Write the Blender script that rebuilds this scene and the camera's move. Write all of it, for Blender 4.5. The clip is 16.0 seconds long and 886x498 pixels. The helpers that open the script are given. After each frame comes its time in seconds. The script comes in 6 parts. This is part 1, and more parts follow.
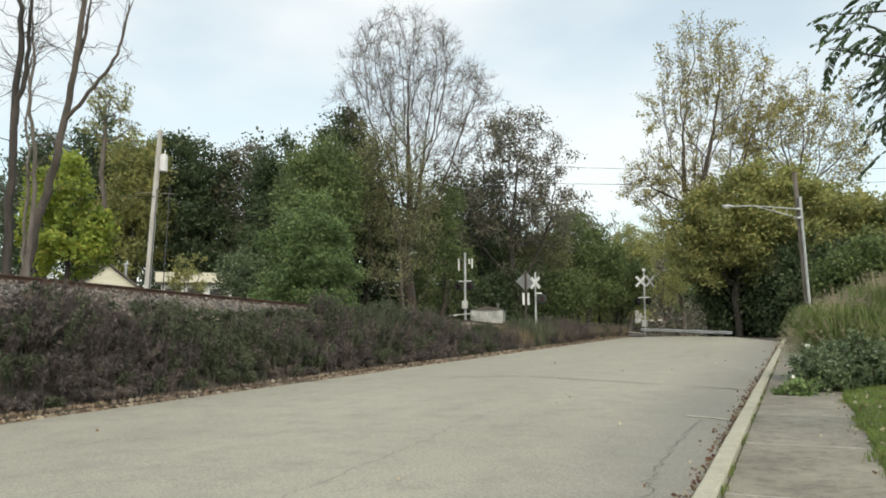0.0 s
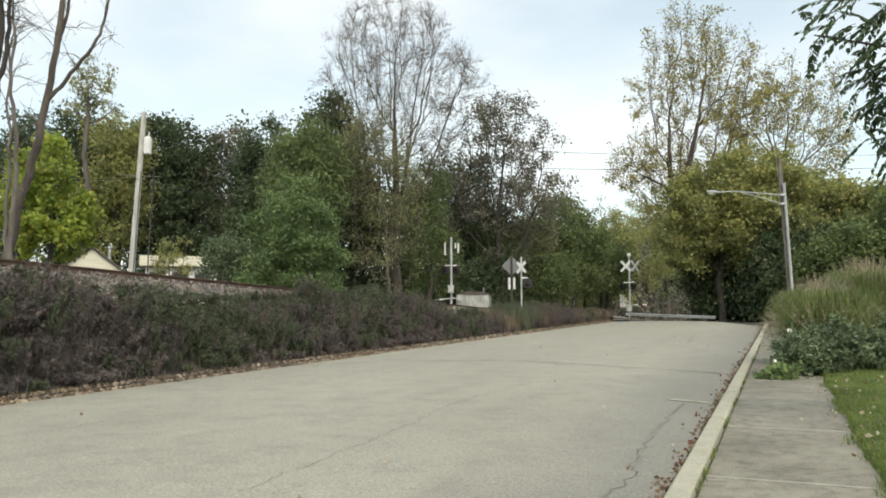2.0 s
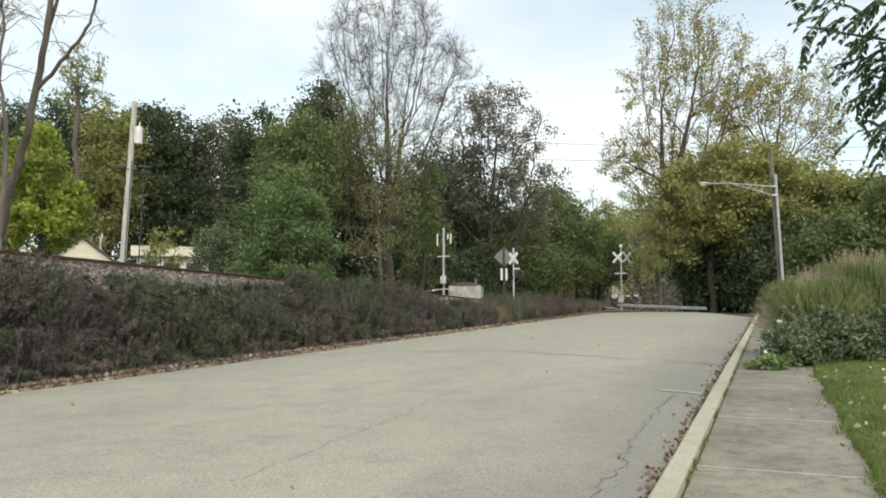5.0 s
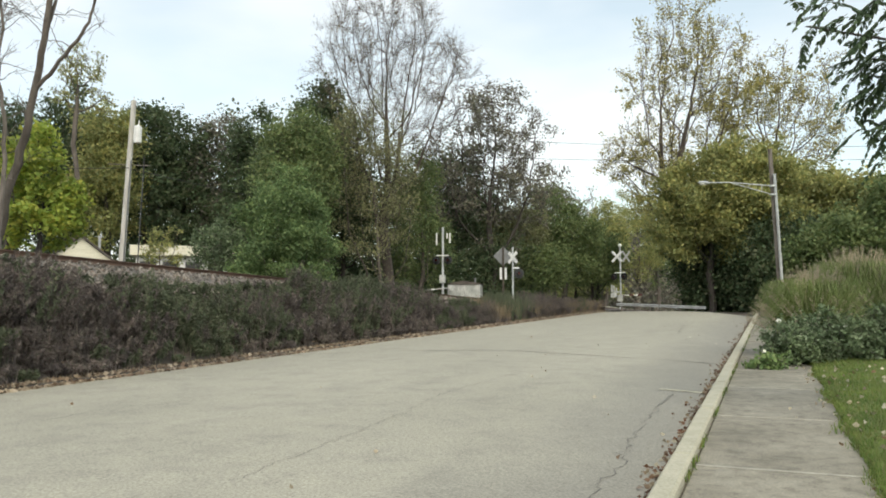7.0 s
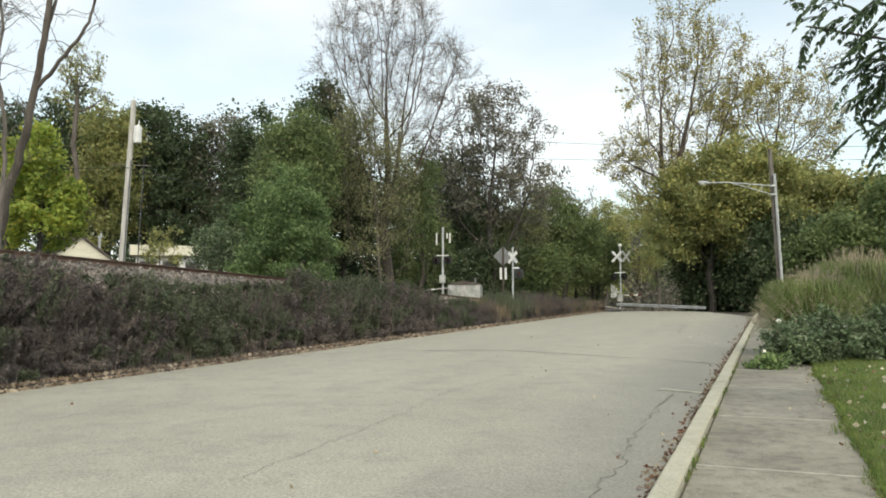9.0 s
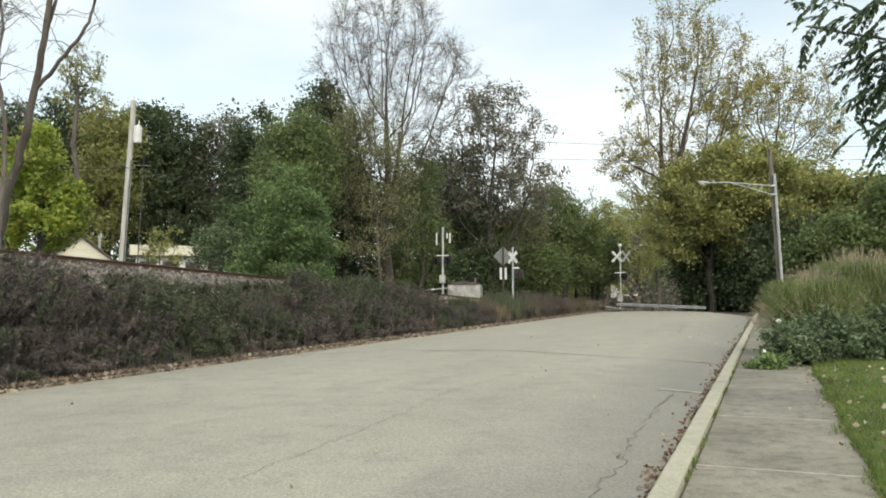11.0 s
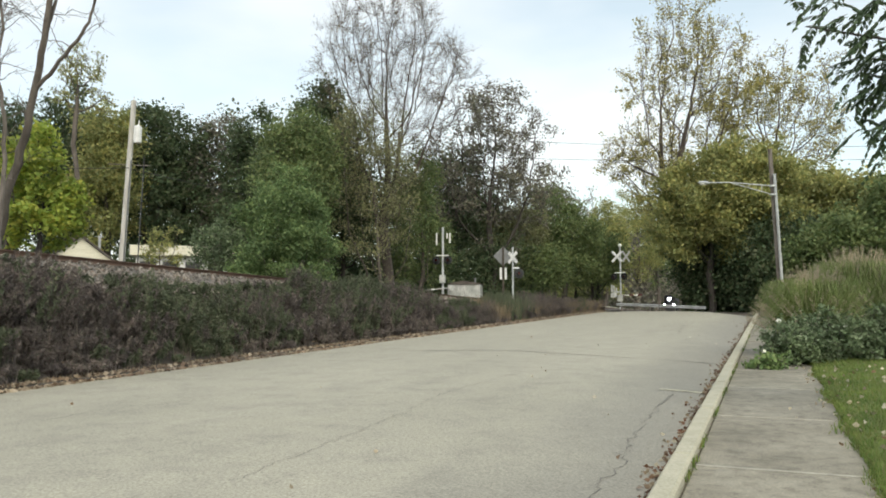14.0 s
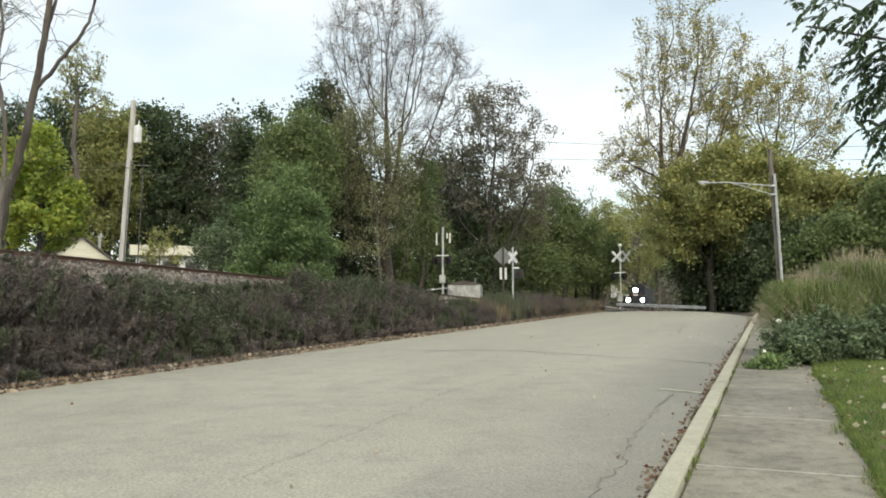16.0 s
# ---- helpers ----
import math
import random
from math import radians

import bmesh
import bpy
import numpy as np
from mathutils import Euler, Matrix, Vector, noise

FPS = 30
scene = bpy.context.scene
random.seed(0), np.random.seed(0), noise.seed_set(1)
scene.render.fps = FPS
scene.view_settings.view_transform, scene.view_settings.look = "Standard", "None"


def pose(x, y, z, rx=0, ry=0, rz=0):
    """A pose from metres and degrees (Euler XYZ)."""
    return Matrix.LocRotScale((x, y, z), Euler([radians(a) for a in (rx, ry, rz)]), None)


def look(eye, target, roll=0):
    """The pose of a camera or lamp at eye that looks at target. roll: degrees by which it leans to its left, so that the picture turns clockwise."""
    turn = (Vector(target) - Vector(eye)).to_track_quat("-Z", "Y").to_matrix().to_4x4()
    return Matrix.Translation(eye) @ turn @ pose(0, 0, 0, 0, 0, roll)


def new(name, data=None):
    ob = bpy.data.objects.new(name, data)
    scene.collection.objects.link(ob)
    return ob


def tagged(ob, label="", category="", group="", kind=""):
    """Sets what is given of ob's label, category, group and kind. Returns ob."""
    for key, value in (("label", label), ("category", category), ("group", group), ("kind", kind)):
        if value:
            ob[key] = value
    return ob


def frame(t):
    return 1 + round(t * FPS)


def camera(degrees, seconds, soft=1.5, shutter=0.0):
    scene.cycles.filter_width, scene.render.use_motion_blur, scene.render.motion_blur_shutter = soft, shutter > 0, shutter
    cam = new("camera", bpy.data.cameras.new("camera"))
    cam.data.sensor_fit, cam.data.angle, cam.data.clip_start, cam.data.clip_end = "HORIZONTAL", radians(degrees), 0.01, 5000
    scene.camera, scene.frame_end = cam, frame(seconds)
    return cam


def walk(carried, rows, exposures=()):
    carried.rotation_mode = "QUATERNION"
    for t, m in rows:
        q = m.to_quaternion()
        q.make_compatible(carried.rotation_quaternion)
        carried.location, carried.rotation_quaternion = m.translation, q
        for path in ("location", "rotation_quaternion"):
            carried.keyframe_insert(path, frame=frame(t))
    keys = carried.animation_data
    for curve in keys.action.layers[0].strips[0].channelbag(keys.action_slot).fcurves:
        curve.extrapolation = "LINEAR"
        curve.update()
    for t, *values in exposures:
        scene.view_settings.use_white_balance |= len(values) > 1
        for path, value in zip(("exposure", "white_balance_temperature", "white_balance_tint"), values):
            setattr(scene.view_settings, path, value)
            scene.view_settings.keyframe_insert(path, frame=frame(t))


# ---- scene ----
cam = camera(60, 16.0, soft=1.8)
EYE = Vector((0, 0, 1.6))


def aim(left, up, lean):
    """The camera's pose: degrees turned left of the road's line, tilted up, and leaned."""
    a, b = radians(left), radians(up)
    way = Vector((-math.sin(a) * math.cos(b), math.cos(a) * math.cos(b), math.sin(b)))
    return look(EYE, EYE + way * 10, lean)


walk(cam, [
    (0.0, aim(24.7057, 6.9238, -0.155)),
    (0.5, aim(24.4770, 6.6779, -0.133)),
    (1.0, aim(24.1883, 6.3066, -0.105)),
    (1.5, aim(23.9034, 5.9996, -0.078)),
    (2.0, aim(23.6710, 5.7530, -0.056)),
    (2.5, aim(23.5005, 5.5669, -0.041)),
    (3.0, aim(23.3862, 5.4414, -0.030)),
    (3.5, aim(23.2701, 5.3160, -0.020)),
    (4.0, aim(23.2139, 5.1945, -0.015)),
    (5.2, aim(23.0800, 5.0550, -0.004)),
    (6.5, aim(23.0418, 5.0082, 0)),
    (9.0, aim(23.0418, 5.0082, 0)),
    (16.0, aim(23.0418, 5.0082, 0)),
], exposures=[(0.0, -0.12), (1.5, -0.06), (3.0, 0.0), (16.0, 0.0)])

# ---- sky and sun: bright overcast with thin blue between the clouds ----
SUN_UP, SUN_ROUND = 42, 150         # degrees above the horizon, degrees right of the road's line
world = bpy.data.worlds.new("sky")
scene.world = world
world.use_nodes = True
wt = world.node_tree
wt.nodes.clear()
sky = wt.nodes.new("ShaderNodeTexSky")
sky.sky_type = "NISHITA"
sky.sun_disc = False
sky.sun_elevation, sky.sun_rotation = radians(SUN_UP), radians(SUN_ROUND)
sky.air_density, sky.dust_density, sky.ozone_density = 1.0, 2.0, 1.0
coords = wt.nodes.new("ShaderNodeTexCoord")
squash = wt.nodes.new("ShaderNodeMapping")
squash.inputs["Scale"].default_value = (1.6, 1.6, 4.5)
squash.inputs["Location"].default_value = (0.35, 0.9, 0.2)
clouds = wt.nodes.new("ShaderNodeTexNoise")
clouds.inputs["Scale"].default_value = 1.3
clouds.inputs["Detail"].default_value = 5
clouds.inputs["Roughness"].default_value = 0.45
cover = wt.nodes.new("ShaderNodeMapRange")
cover.inputs["From Min"].default_value = 0.40
cover.inputs["From Max"].default_value = 0.66
cover.inputs["To Min"].default_value = 0.42
cover.inputs["To Max"].default_value = 0.88
dim = wt.nodes.new("ShaderNodeVectorMath")
dim.operation = "MULTIPLY"
dim.inputs[1].default_value = (0.25, 0.258, 0.208)
mix = wt.nodes.new("ShaderNodeMix")
mix.data_type = "RGBA"
mix.inputs["B"].default_value = (1.12, 1.15, 1.14, 1)
back = wt.nodes.new("ShaderNodeBackground")
back.inputs["Strength"].default_value = 1.0
wout = wt.nodes.new("ShaderNodeOutputWorld")
wt.links.new(coords.outputs["Generated"], squash.inputs["Vector"])
wt.links.new(squash.outputs["Vector"], clouds.inputs["Vector"])
wt.links.new(clouds.outputs["Fac"], cover.inputs["Value"])
wt.links.new(cover.outputs["Result"], mix.inputs["Factor"])
wt.links.new(sky.outputs["Color"], dim.inputs[0])
wt.links.new(dim.outputs["Vector"], mix.inputs["A"])
wt.links.new(mix.outputs["Result"], back.inputs["Color"])
wt.links.new(back.outputs["Background"], wout.inputs["Surface"])

sun_data = bpy.data.lights.new("sun", "SUN")
sun_data.energy, sun_data.angle, sun_data.color = 1.85, radians(30), (1.0, 0.94, 0.85)
sun = new("sun", sun_data)
sa, se = radians(SUN_ROUND), radians(SUN_UP)
sun.matrix_world = look((math.sin(sa) * 100, math.cos(sa) * 100, 100 * math.tan(se)), (0, 0, 0))


# ---- materials ----
def shader(name, rough=0.8, metal=0.0):
    m = bpy.data.materials.new(name)
    m.use_nodes = True
    p = m.node_tree.nodes["Principled BSDF"]
    p.inputs["Roughness"].default_value = rough
    p.inputs["Metallic"].default_value = metal
    return m, m.node_tree, p


def ramp_of(nt, source, stops):
    r = nt.nodes.new("ShaderNodeValToRGB")
    while len(r.color_ramp.elements) < len(stops):
        r.color_ramp.elements.new(0.5)
    for e, (at, c) in zip(r.color_ramp.elements, stops):
        e.position, e.color = at, (*c, 1)
    nt.links.new(source, r.inputs["Fac"])
    return r.outputs["Color"]


def noise_of(nt, scale, detail=4, rough=0.55, stretch=None):
    n = nt.nodes.new("ShaderNodeTexNoise")
    n.inputs["Scale"].default_value = scale
    n.inputs["Detail"].default_value = detail
    n.inputs["Roughness"].default_value = rough
    g = nt.nodes.new("ShaderNodeNewGeometry")
    src = g.outputs["Position"]
    if stretch:
        mp = nt.nodes.new("ShaderNodeMapping")
        mp.inputs["Scale"].default_value = stretch
        nt.links.new(src, mp.inputs["Vector"])
        src = mp.outputs["Vector"]
    nt.links.new(src, n.inputs["Vector"])
    return n.outputs["Fac"]


def blend(nt, a, b, fac, mode="MIX"):
    m = nt.nodes.new("ShaderNodeMix")
    m.data_type, m.blend_type = "RGBA", mode
    for sock, v in (("A", a), ("B", b)):
        if isinstance(v, tuple):
            m.inputs[sock].default_value = (*v, 1)
        else:
            nt.links.new(v, m.inputs[sock])
    if isinstance(fac, (int, float)):
        m.inputs["Factor"].default_value = fac
    else:
        nt.links.new(fac, m.inputs["Factor"])
    return m.outputs["Result"]


def bump_of(nt, p, height, strength, distance):
    b = nt.nodes.new("ShaderNodeBump")
    b.inputs["Strength"].default_value, b.inputs["Distance"].default_value = strength, distance
    nt.links.new(height, b.inputs["Height"])
    nt.links.new(b.outputs["Normal"], p.inputs["Normal"])


def surface(name, low, high, coarse, fine, rough=0.85, metal=0.0, bump=0.4, depth=0.01, stretch=None, mottle=0.5):
    """Two scales of variation between a low and a high colour, with fine relief."""
    m, nt, p = shader(name, rough, metal)
    big = ramp_of(nt, noise_of(nt, coarse, 5, 0.6, stretch), [(0.32, low), (0.68, high)])
    grain = noise_of(nt, fine, 4, 0.6, stretch)
    tone = ramp_of(nt, grain, [(0.3, (0.6, 0.6, 0.6)), (0.7, (1.2, 1.2, 1.2))])
    nt.links.new(blend(nt, big, tone, mottle, "MULTIPLY"), p.inputs["Base Color"])
    bump_of(nt, p, grain, bump, depth)
    return m


def foliage(name, colours, gloss=0.55, through_light=0.25, patch_scale=0.7, low=0.62, high=1.22, stretch=None):
    """Leaves: a colour for each leaf out of a range, noise patches that paint light and dark clumps over the crown,
    some light passing through.
    """
    m, nt, p = shader(name, gloss)
    g = nt.nodes.new("ShaderNodeNewGeometry")
    n = len(colours)
    leaf = ramp_of(nt, g.outputs["Random Per Island"], [(i / max(1, n - 1), c) for i, c in enumerate(colours)])
    patch = ramp_of(nt, noise_of(nt, patch_scale, 3, 0.55, stretch), [(0.3, (low, low * 1.03, low * 1.06)), (0.7, (high * 1.02, high * 0.98, high * 0.86))])
    colour = blend(nt, leaf, patch, 0.8, "MULTIPLY")
    nt.links.new(colour, p.inputs["Base Color"])
    p.inputs["Specular IOR Level"].default_value = 0.25
    tr = nt.nodes.new("ShaderNodeBsdfTranslucent")
    nt.links.new(colour, tr.inputs["Color"])
    ms = nt.nodes.new("ShaderNodeMixShader")
    ms.inputs["Fac"].default_value = through_light
    nt.links.new(p.outputs["BSDF"], ms.inputs[1])
    nt.links.new(tr.outputs["BSDF"], ms.inputs[2])
    nt.links.new(ms.outputs["Shader"], nt.nodes["Material Output"].inputs["Surface"])
    return m


def asphalt():
    """Pale worn asphalt: broad stains, wheel wear, a darker patched strip beside the kerb, and coarse grain."""
    m, nt, p = shader("worn_asphalt", 0.9)
    broad = ramp_of(nt, noise_of(nt, 0.3, 5, 0.6, (1, 0.45, 1)), [(0.3, (0.31, 0.295, 0.238)), (0.7, (0.365, 0.346, 0.28))])
    stain = ramp_of(nt, noise_of(nt, 1.7, 6, 0.65), [(0.28, (0.72, 0.72, 0.74)), (0.5, (0.98, 0.98, 0.98)), (0.75, (1.07, 1.07, 1.05))])
    colour = blend(nt, broad, stain, 0.7, "MULTIPLY")
    g = nt.nodes.new("ShaderNodeNewGeometry")
    xyz = nt.nodes.new("ShaderNodeSeparateXYZ")
    nt.links.new(g.outputs["Position"], xyz.inputs["Vector"])
    wob = nt.nodes.new("ShaderNodeMath")
    wob.operation = "MULTIPLY_ADD"
    wob.inputs[1].default_value = 1.8
    nt.links.new(noise_of(nt, 0.6, 5, 0.6), wob.inputs[0])
    nt.links.new(xyz.outputs["X"], wob.inputs[2])
    strip = nt.nodes.new("ShaderNodeMapRange")
    for key, v in (("From Min", -2.2), ("From Max", -0.6), ("To Min", 0.0), ("To Max", 0.75)):
        strip.inputs[key].default_value = v
    nt.links.new(wob.outputs["Value"], strip.inputs["Value"])
    colour = blend(nt, colour, (0.225, 0.215, 0.185), strip.outputs["Result"])
    fine = noise_of(nt, 38, 6, 0.75)
    speck = ramp_of(nt, fine, [(0.32, (0.5, 0.5, 0.5)), (0.5, (1.0, 1.0, 1.0)), (0.68, (1.45, 1.45, 1.42))])
    nt.links.new(blend(nt, colour, speck, 0.85, "MULTIPLY"), p.inputs["Base Color"])
    bump_of(nt, p, fine, 0.5, 0.006)
    return m


ASPHALT = asphalt()
def stained_concrete():
    """Old sidewalk concrete: each slab of its own tone, dark blotches, pale worn spots and coarse grit."""
    m, nt, p = shader("old_concrete", 0.9)
    tone = ramp_of(nt, noise_of(nt, 0.9, 5, 0.6), [(0.3, (0.165, 0.152, 0.12)), (0.7, (0.29, 0.27, 0.22))])
    blot = ramp_of(nt, noise_of(nt, 5.5, 6, 0.7), [(0.34, (0.62, 0.61, 0.60)), (0.5, (1.0, 1.0, 1.0)), (0.68, (1.16, 1.15, 1.12))])
    colour = blend(nt, tone, blot, 0.85, "MULTIPLY")
    info = nt.nodes.new("ShaderNodeObjectInfo")
    slab = ramp_of(nt, info.outputs["Random"], [(0.0, (0.86, 0.86, 0.86)), (1.0, (1.14, 1.13, 1.1))])
    colour = blend(nt, colour, slab, 1.0, "MULTIPLY")
    grit = noise_of(nt, 60, 5, 0.75)
    speck = ramp_of(nt, grit, [(0.33, (0.55, 0.55, 0.55)), (0.5, (1.0, 1.0, 1.0)), (0.66, (1.35, 1.34, 1.3))])
    nt.links.new(blend(nt, colour, speck, 0.9, "MULTIPLY"), p.inputs["Base Color"])
    bump_of(nt, p, grit, 0.5, 0.005)
    return m


CONCRETE = stained_concrete()
KERB = surface("kerb_concrete", (0.38, 0.36, 0.27), (0.48, 0.455, 0.35), 2.5, 40, 0.9, 0, 0.3, 0.004)
PALE_SEAM = surface("pale_joint_mortar", (0.30, 0.285, 0.235), (0.42, 0.40, 0.335), 6, 40)
CRACK = surface("crack_filler", (0.09, 0.085, 0.075), (0.2, 0.19, 0.165), 3, 30)
SOIL = surface("dry_soil", (0.05, 0.042, 0.035), (0.12, 0.10, 0.08), 0.8, 14, 0.95, 0, 0.8, 0.03)
LAWN = surface("lawn_turf", (0.11, 0.14, 0.04), (0.19, 0.22, 0.07), 0.9, 25, 0.95, 0, 0.8, 0.03)
BALLAST = surface("ballast_bed", (0.10, 0.09, 0.08), (0.18, 0.165, 0.15), 1.0, 12, 0.95, 0, 1.0, 0.05)
RUST = surface("rusty_steel", (0.07, 0.042, 0.03), (0.14, 0.085, 0.06), 2, 30, 0.75, 0.3, 0.2, 0.003)
TIE_WOOD = surface("creosoted_wood", (0.035, 0.028, 0.022), (0.08, 0.065, 0.05), 2, 20, 0.9, 0, 0.5, 0.006, (1, 1, 4))
POLE_WOOD = surface("silvered_pole_wood", (0.42, 0.40, 0.365), (0.62, 0.60, 0.56), 1.2, 14, 0.85, 0, 0.4, 0.004, (6, 6, 0.6))
DARK_POLE = surface("brown_pole_wood", (0.12, 0.10, 0.088), (0.25, 0.218, 0.195), 1.2, 14, 0.85, 0, 0.4, 0.004, (6, 6, 0.6))
GALVANISED = surface("galvanised_steel", (0.42, 0.43, 0.44), (0.58, 0.59, 0.60), 2, 30, 0.5, 0.4, 0.1, 0.001)
WHITE_PAINT = surface("white_paint", (0.66, 0.66, 0.64), (0.8, 0.8, 0.78), 2, 20, 0.5, 0, 0.1, 0.001)
GREY_PAINT = surface("grey_paint", (0.13, 0.135, 0.135), (0.2, 0.205, 0.205), 3, 20, 0.5, 0, 0.1, 0.001)
BLACK_PAINT = surface("black_paint", (0.015, 0.015, 0.016), (0.03, 0.03, 0.03), 3, 20, 0.45, 0, 0.1, 0.001)
WEATHERED_WHITE = surface("weathered_white_paint", (0.30, 0.31, 0.29), (0.62, 0.62, 0.59), 2.2, 14, 0.6, 0, 0.1, 0.001, (1, 1, 0.5))
DARK_RED = surface("dark_red_glass", (0.09, 0.01, 0.01), (0.14, 0.015, 0.015), 3, 20, 0.2, 0, 0.05, 0.001)
RED_PAINT = surface("red_paint", (0.09, 0.018, 0.018), (0.15, 0.03, 0.028), 3, 20, 0.4, 0, 0.1, 0.001)
CREAM = surface("cream_siding", (0.68, 0.64, 0.50), (0.78, 0.74, 0.6), 1.0, 12, 0.7, 0, 0.2, 0.004, (1, 1, 8))
ROOFING = surface("brown_shingle", (0.09, 0.075, 0.065), (0.16, 0.135, 0.12), 1.5, 10, 0.9, 0, 0.5, 0.01)
GREY_BARK = surface("grey_bark", (0.085, 0.07, 0.058), (0.17, 0.145, 0.122), 1.5, 10, 0.95, 0, 0.7, 0.02, (3, 3, 0.7))
DARK_BARK = surface("dark_bark", (0.035, 0.03, 0.027), (0.085, 0.072, 0.062), 1.5, 10, 0.95, 0, 0.7, 0.02, (3, 3, 0.7))
TWIG_BARK = surface("brown_grey_bark", (0.06, 0.048, 0.04), (0.12, 0.098, 0.082), 1.5, 10, 0.95, 0, 0.7, 0.02, (3, 3, 0.7))
PALE_BARK = surface("pale_bark", (0.14, 0.12, 0.10), (0.27, 0.235, 0.205), 1.5, 10, 0.95, 0, 0.7, 0.02, (3, 3, 0.7))

LEAF_DARK = foliage("dark_green_leaves", [(0.0572, 0.0925, 0.05), (0.0897, 0.134, 0.0665), (0.13, 0.143, 0.085)], through_light=0.3)
LEAF_DUSKY = foliage("dusky_brown_leaves", [(0.136, 0.123, 0.12), (0.201, 0.182, 0.16), (0.253, 0.247, 0.178), (0.162, 0.184, 0.128)], through_light=0.3)
LEAF_DRAB = foliage("drab_olive_leaves", [(0.217, 0.217, 0.129), (0.301, 0.302, 0.172), (0.217, 0.255, 0.106), (0.35, 0.34, 0.206)], through_light=0.3)
LEAF_GREEN = foliage("mid_green_leaves", [(0.112, 0.183, 0.0772), (0.164, 0.247, 0.103), (0.232, 0.302, 0.129)], through_light=0.3)
LEAF_OLIVE = foliage("olive_leaves", [(0.25, 0.285, 0.12), (0.34, 0.37, 0.15), (0.49, 0.445, 0.175)], through_light=0.42)
LEAF_MOSS = foliage("mossy_green_leaves", [(0.115, 0.172, 0.0747), (0.172, 0.23, 0.092), (0.23, 0.265, 0.121)], through_light=0.35)
LEAF_LIME = foliage("lime_leaves", [(0.252, 0.348, 0.072), (0.348, 0.444, 0.096), (0.504, 0.504, 0.108)], through_light=0.45)
LEAF_GOLD = foliage("golden_leaves", [(0.3, 0.3, 0.12), (0.44, 0.41, 0.16), (0.55, 0.48, 0.2), (0.34, 0.34, 0.155)], through_light=0.5)
LEAF_BUFF = foliage("buff_leaves", [(0.22, 0.18, 0.13), (0.30, 0.25, 0.17), (0.27, 0.23, 0.13)], through_light=0.3)
LEAF_NEAR = foliage("deep_green_leaflets", [(0.0465, 0.0802, 0.0423), (0.0845, 0.131, 0.0634), (0.116, 0.169, 0.0888)], 0.45, 0.2)
LEAF_SHRUB = foliage("blue_green_shrub_leaves", [(0.104, 0.155, 0.0773), (0.15, 0.206, 0.111), (0.235, 0.29, 0.184)], through_light=0.3)
# Strong streaked patches put the dark gaps between plumes into the leaf colour.
WEED_BROWN = foliage("withered_weed", [(0.0952, 0.08, 0.0808), (0.143, 0.12, 0.12), (0.184, 0.156, 0.154), (0.107, 0.11, 0.0872)], 0.8, 0.2, 1.0, 0.42, 1.6, (3, 3, 0.9))
WEED_GREEN = foliage("weed_leaves", [(0.0739, 0.098, 0.0606), (0.101, 0.125, 0.079), (0.143, 0.144, 0.103)], 0.8, 0.2, 1.0, 0.45, 1.5, (3, 3, 0.9))
WEED_TAN = foliage("tan_grass", [(0.20, 0.16, 0.115), (0.28, 0.22, 0.155), (0.16, 0.14, 0.095)], 0.8, 0.2)
GRASS_BLADE = foliage("lawn_blades", [(0.11, 0.183, 0.044), (0.151, 0.234, 0.0595), (0.212, 0.264, 0.0826), (0.241, 0.228, 0.101)], 0.7, 0.35, 1.6, 0.6, 1.3)
REED_GREEN = foliage("ornamental_grass_blades", [(0.149, 0.218, 0.069), (0.23, 0.299, 0.109), (0.322, 0.356, 0.161)], 0.6, 0.35)
PLUME = foliage("buff_pink_plumes", [(0.42, 0.35, 0.28), (0.52, 0.44, 0.36), (0.44, 0.4, 0.29)], 0.9, 0.3)
LITTER = foliage("fallen_leaves_mix", [(0.103, 0.054, 0.0378), (0.154, 0.0855, 0.0585), (0.231, 0.18, 0.126), (0.359, 0.342, 0.279), (0.154, 0.0585, 0.0432)], 0.8, 0.1)
PETAL = foliage("white_petals", [(0.78, 0.77, 0.72), (0.82, 0.82, 0.8)], 0.6, 0.3)
LITTER_PALE = foliage("bleached_fallen_leaves", [(0.17, 0.12, 0.09), (0.27, 0.21, 0.16), (0.42, 0.37, 0.3), (0.22, 0.15, 0.11)], 0.8, 0.1)
LITTER_BRIGHT = foliage("bleached_lawn_leaves", [(0.26, 0.17, 0.11), (0.48, 0.43, 0.34), (0.62, 0.58, 0.5)], 0.8, 0.1)
STALK = foliage("dry_stalks", [(0.0935, 0.0757, 0.072), (0.153, 0.125, 0.117), (0.212, 0.176, 0.162), (0.119, 0.112, 0.0855)], 0.8, 0.1, 1.0, 0.6, 1.3)
STONE = foliage("ballast_stones", [(0.09, 0.08, 0.07), (0.17, 0.152, 0.138), (0.30, 0.275, 0.255), (0.20, 0.16, 0.14)], 0.9, 0.0)


# ---- building helpers ----
def part(name, bm, material, parent=None, label=""):
    """Links a bmesh as one mesh object under a thing or a part."""
    me = bpy.data.meshes.new(name)
    bm.to_mesh(me)
    bm.free()
    me.materials.append(material)
    ob = new(name, me)
    ob.parent = parent
    if label:
        ob["label"] = label
    return ob


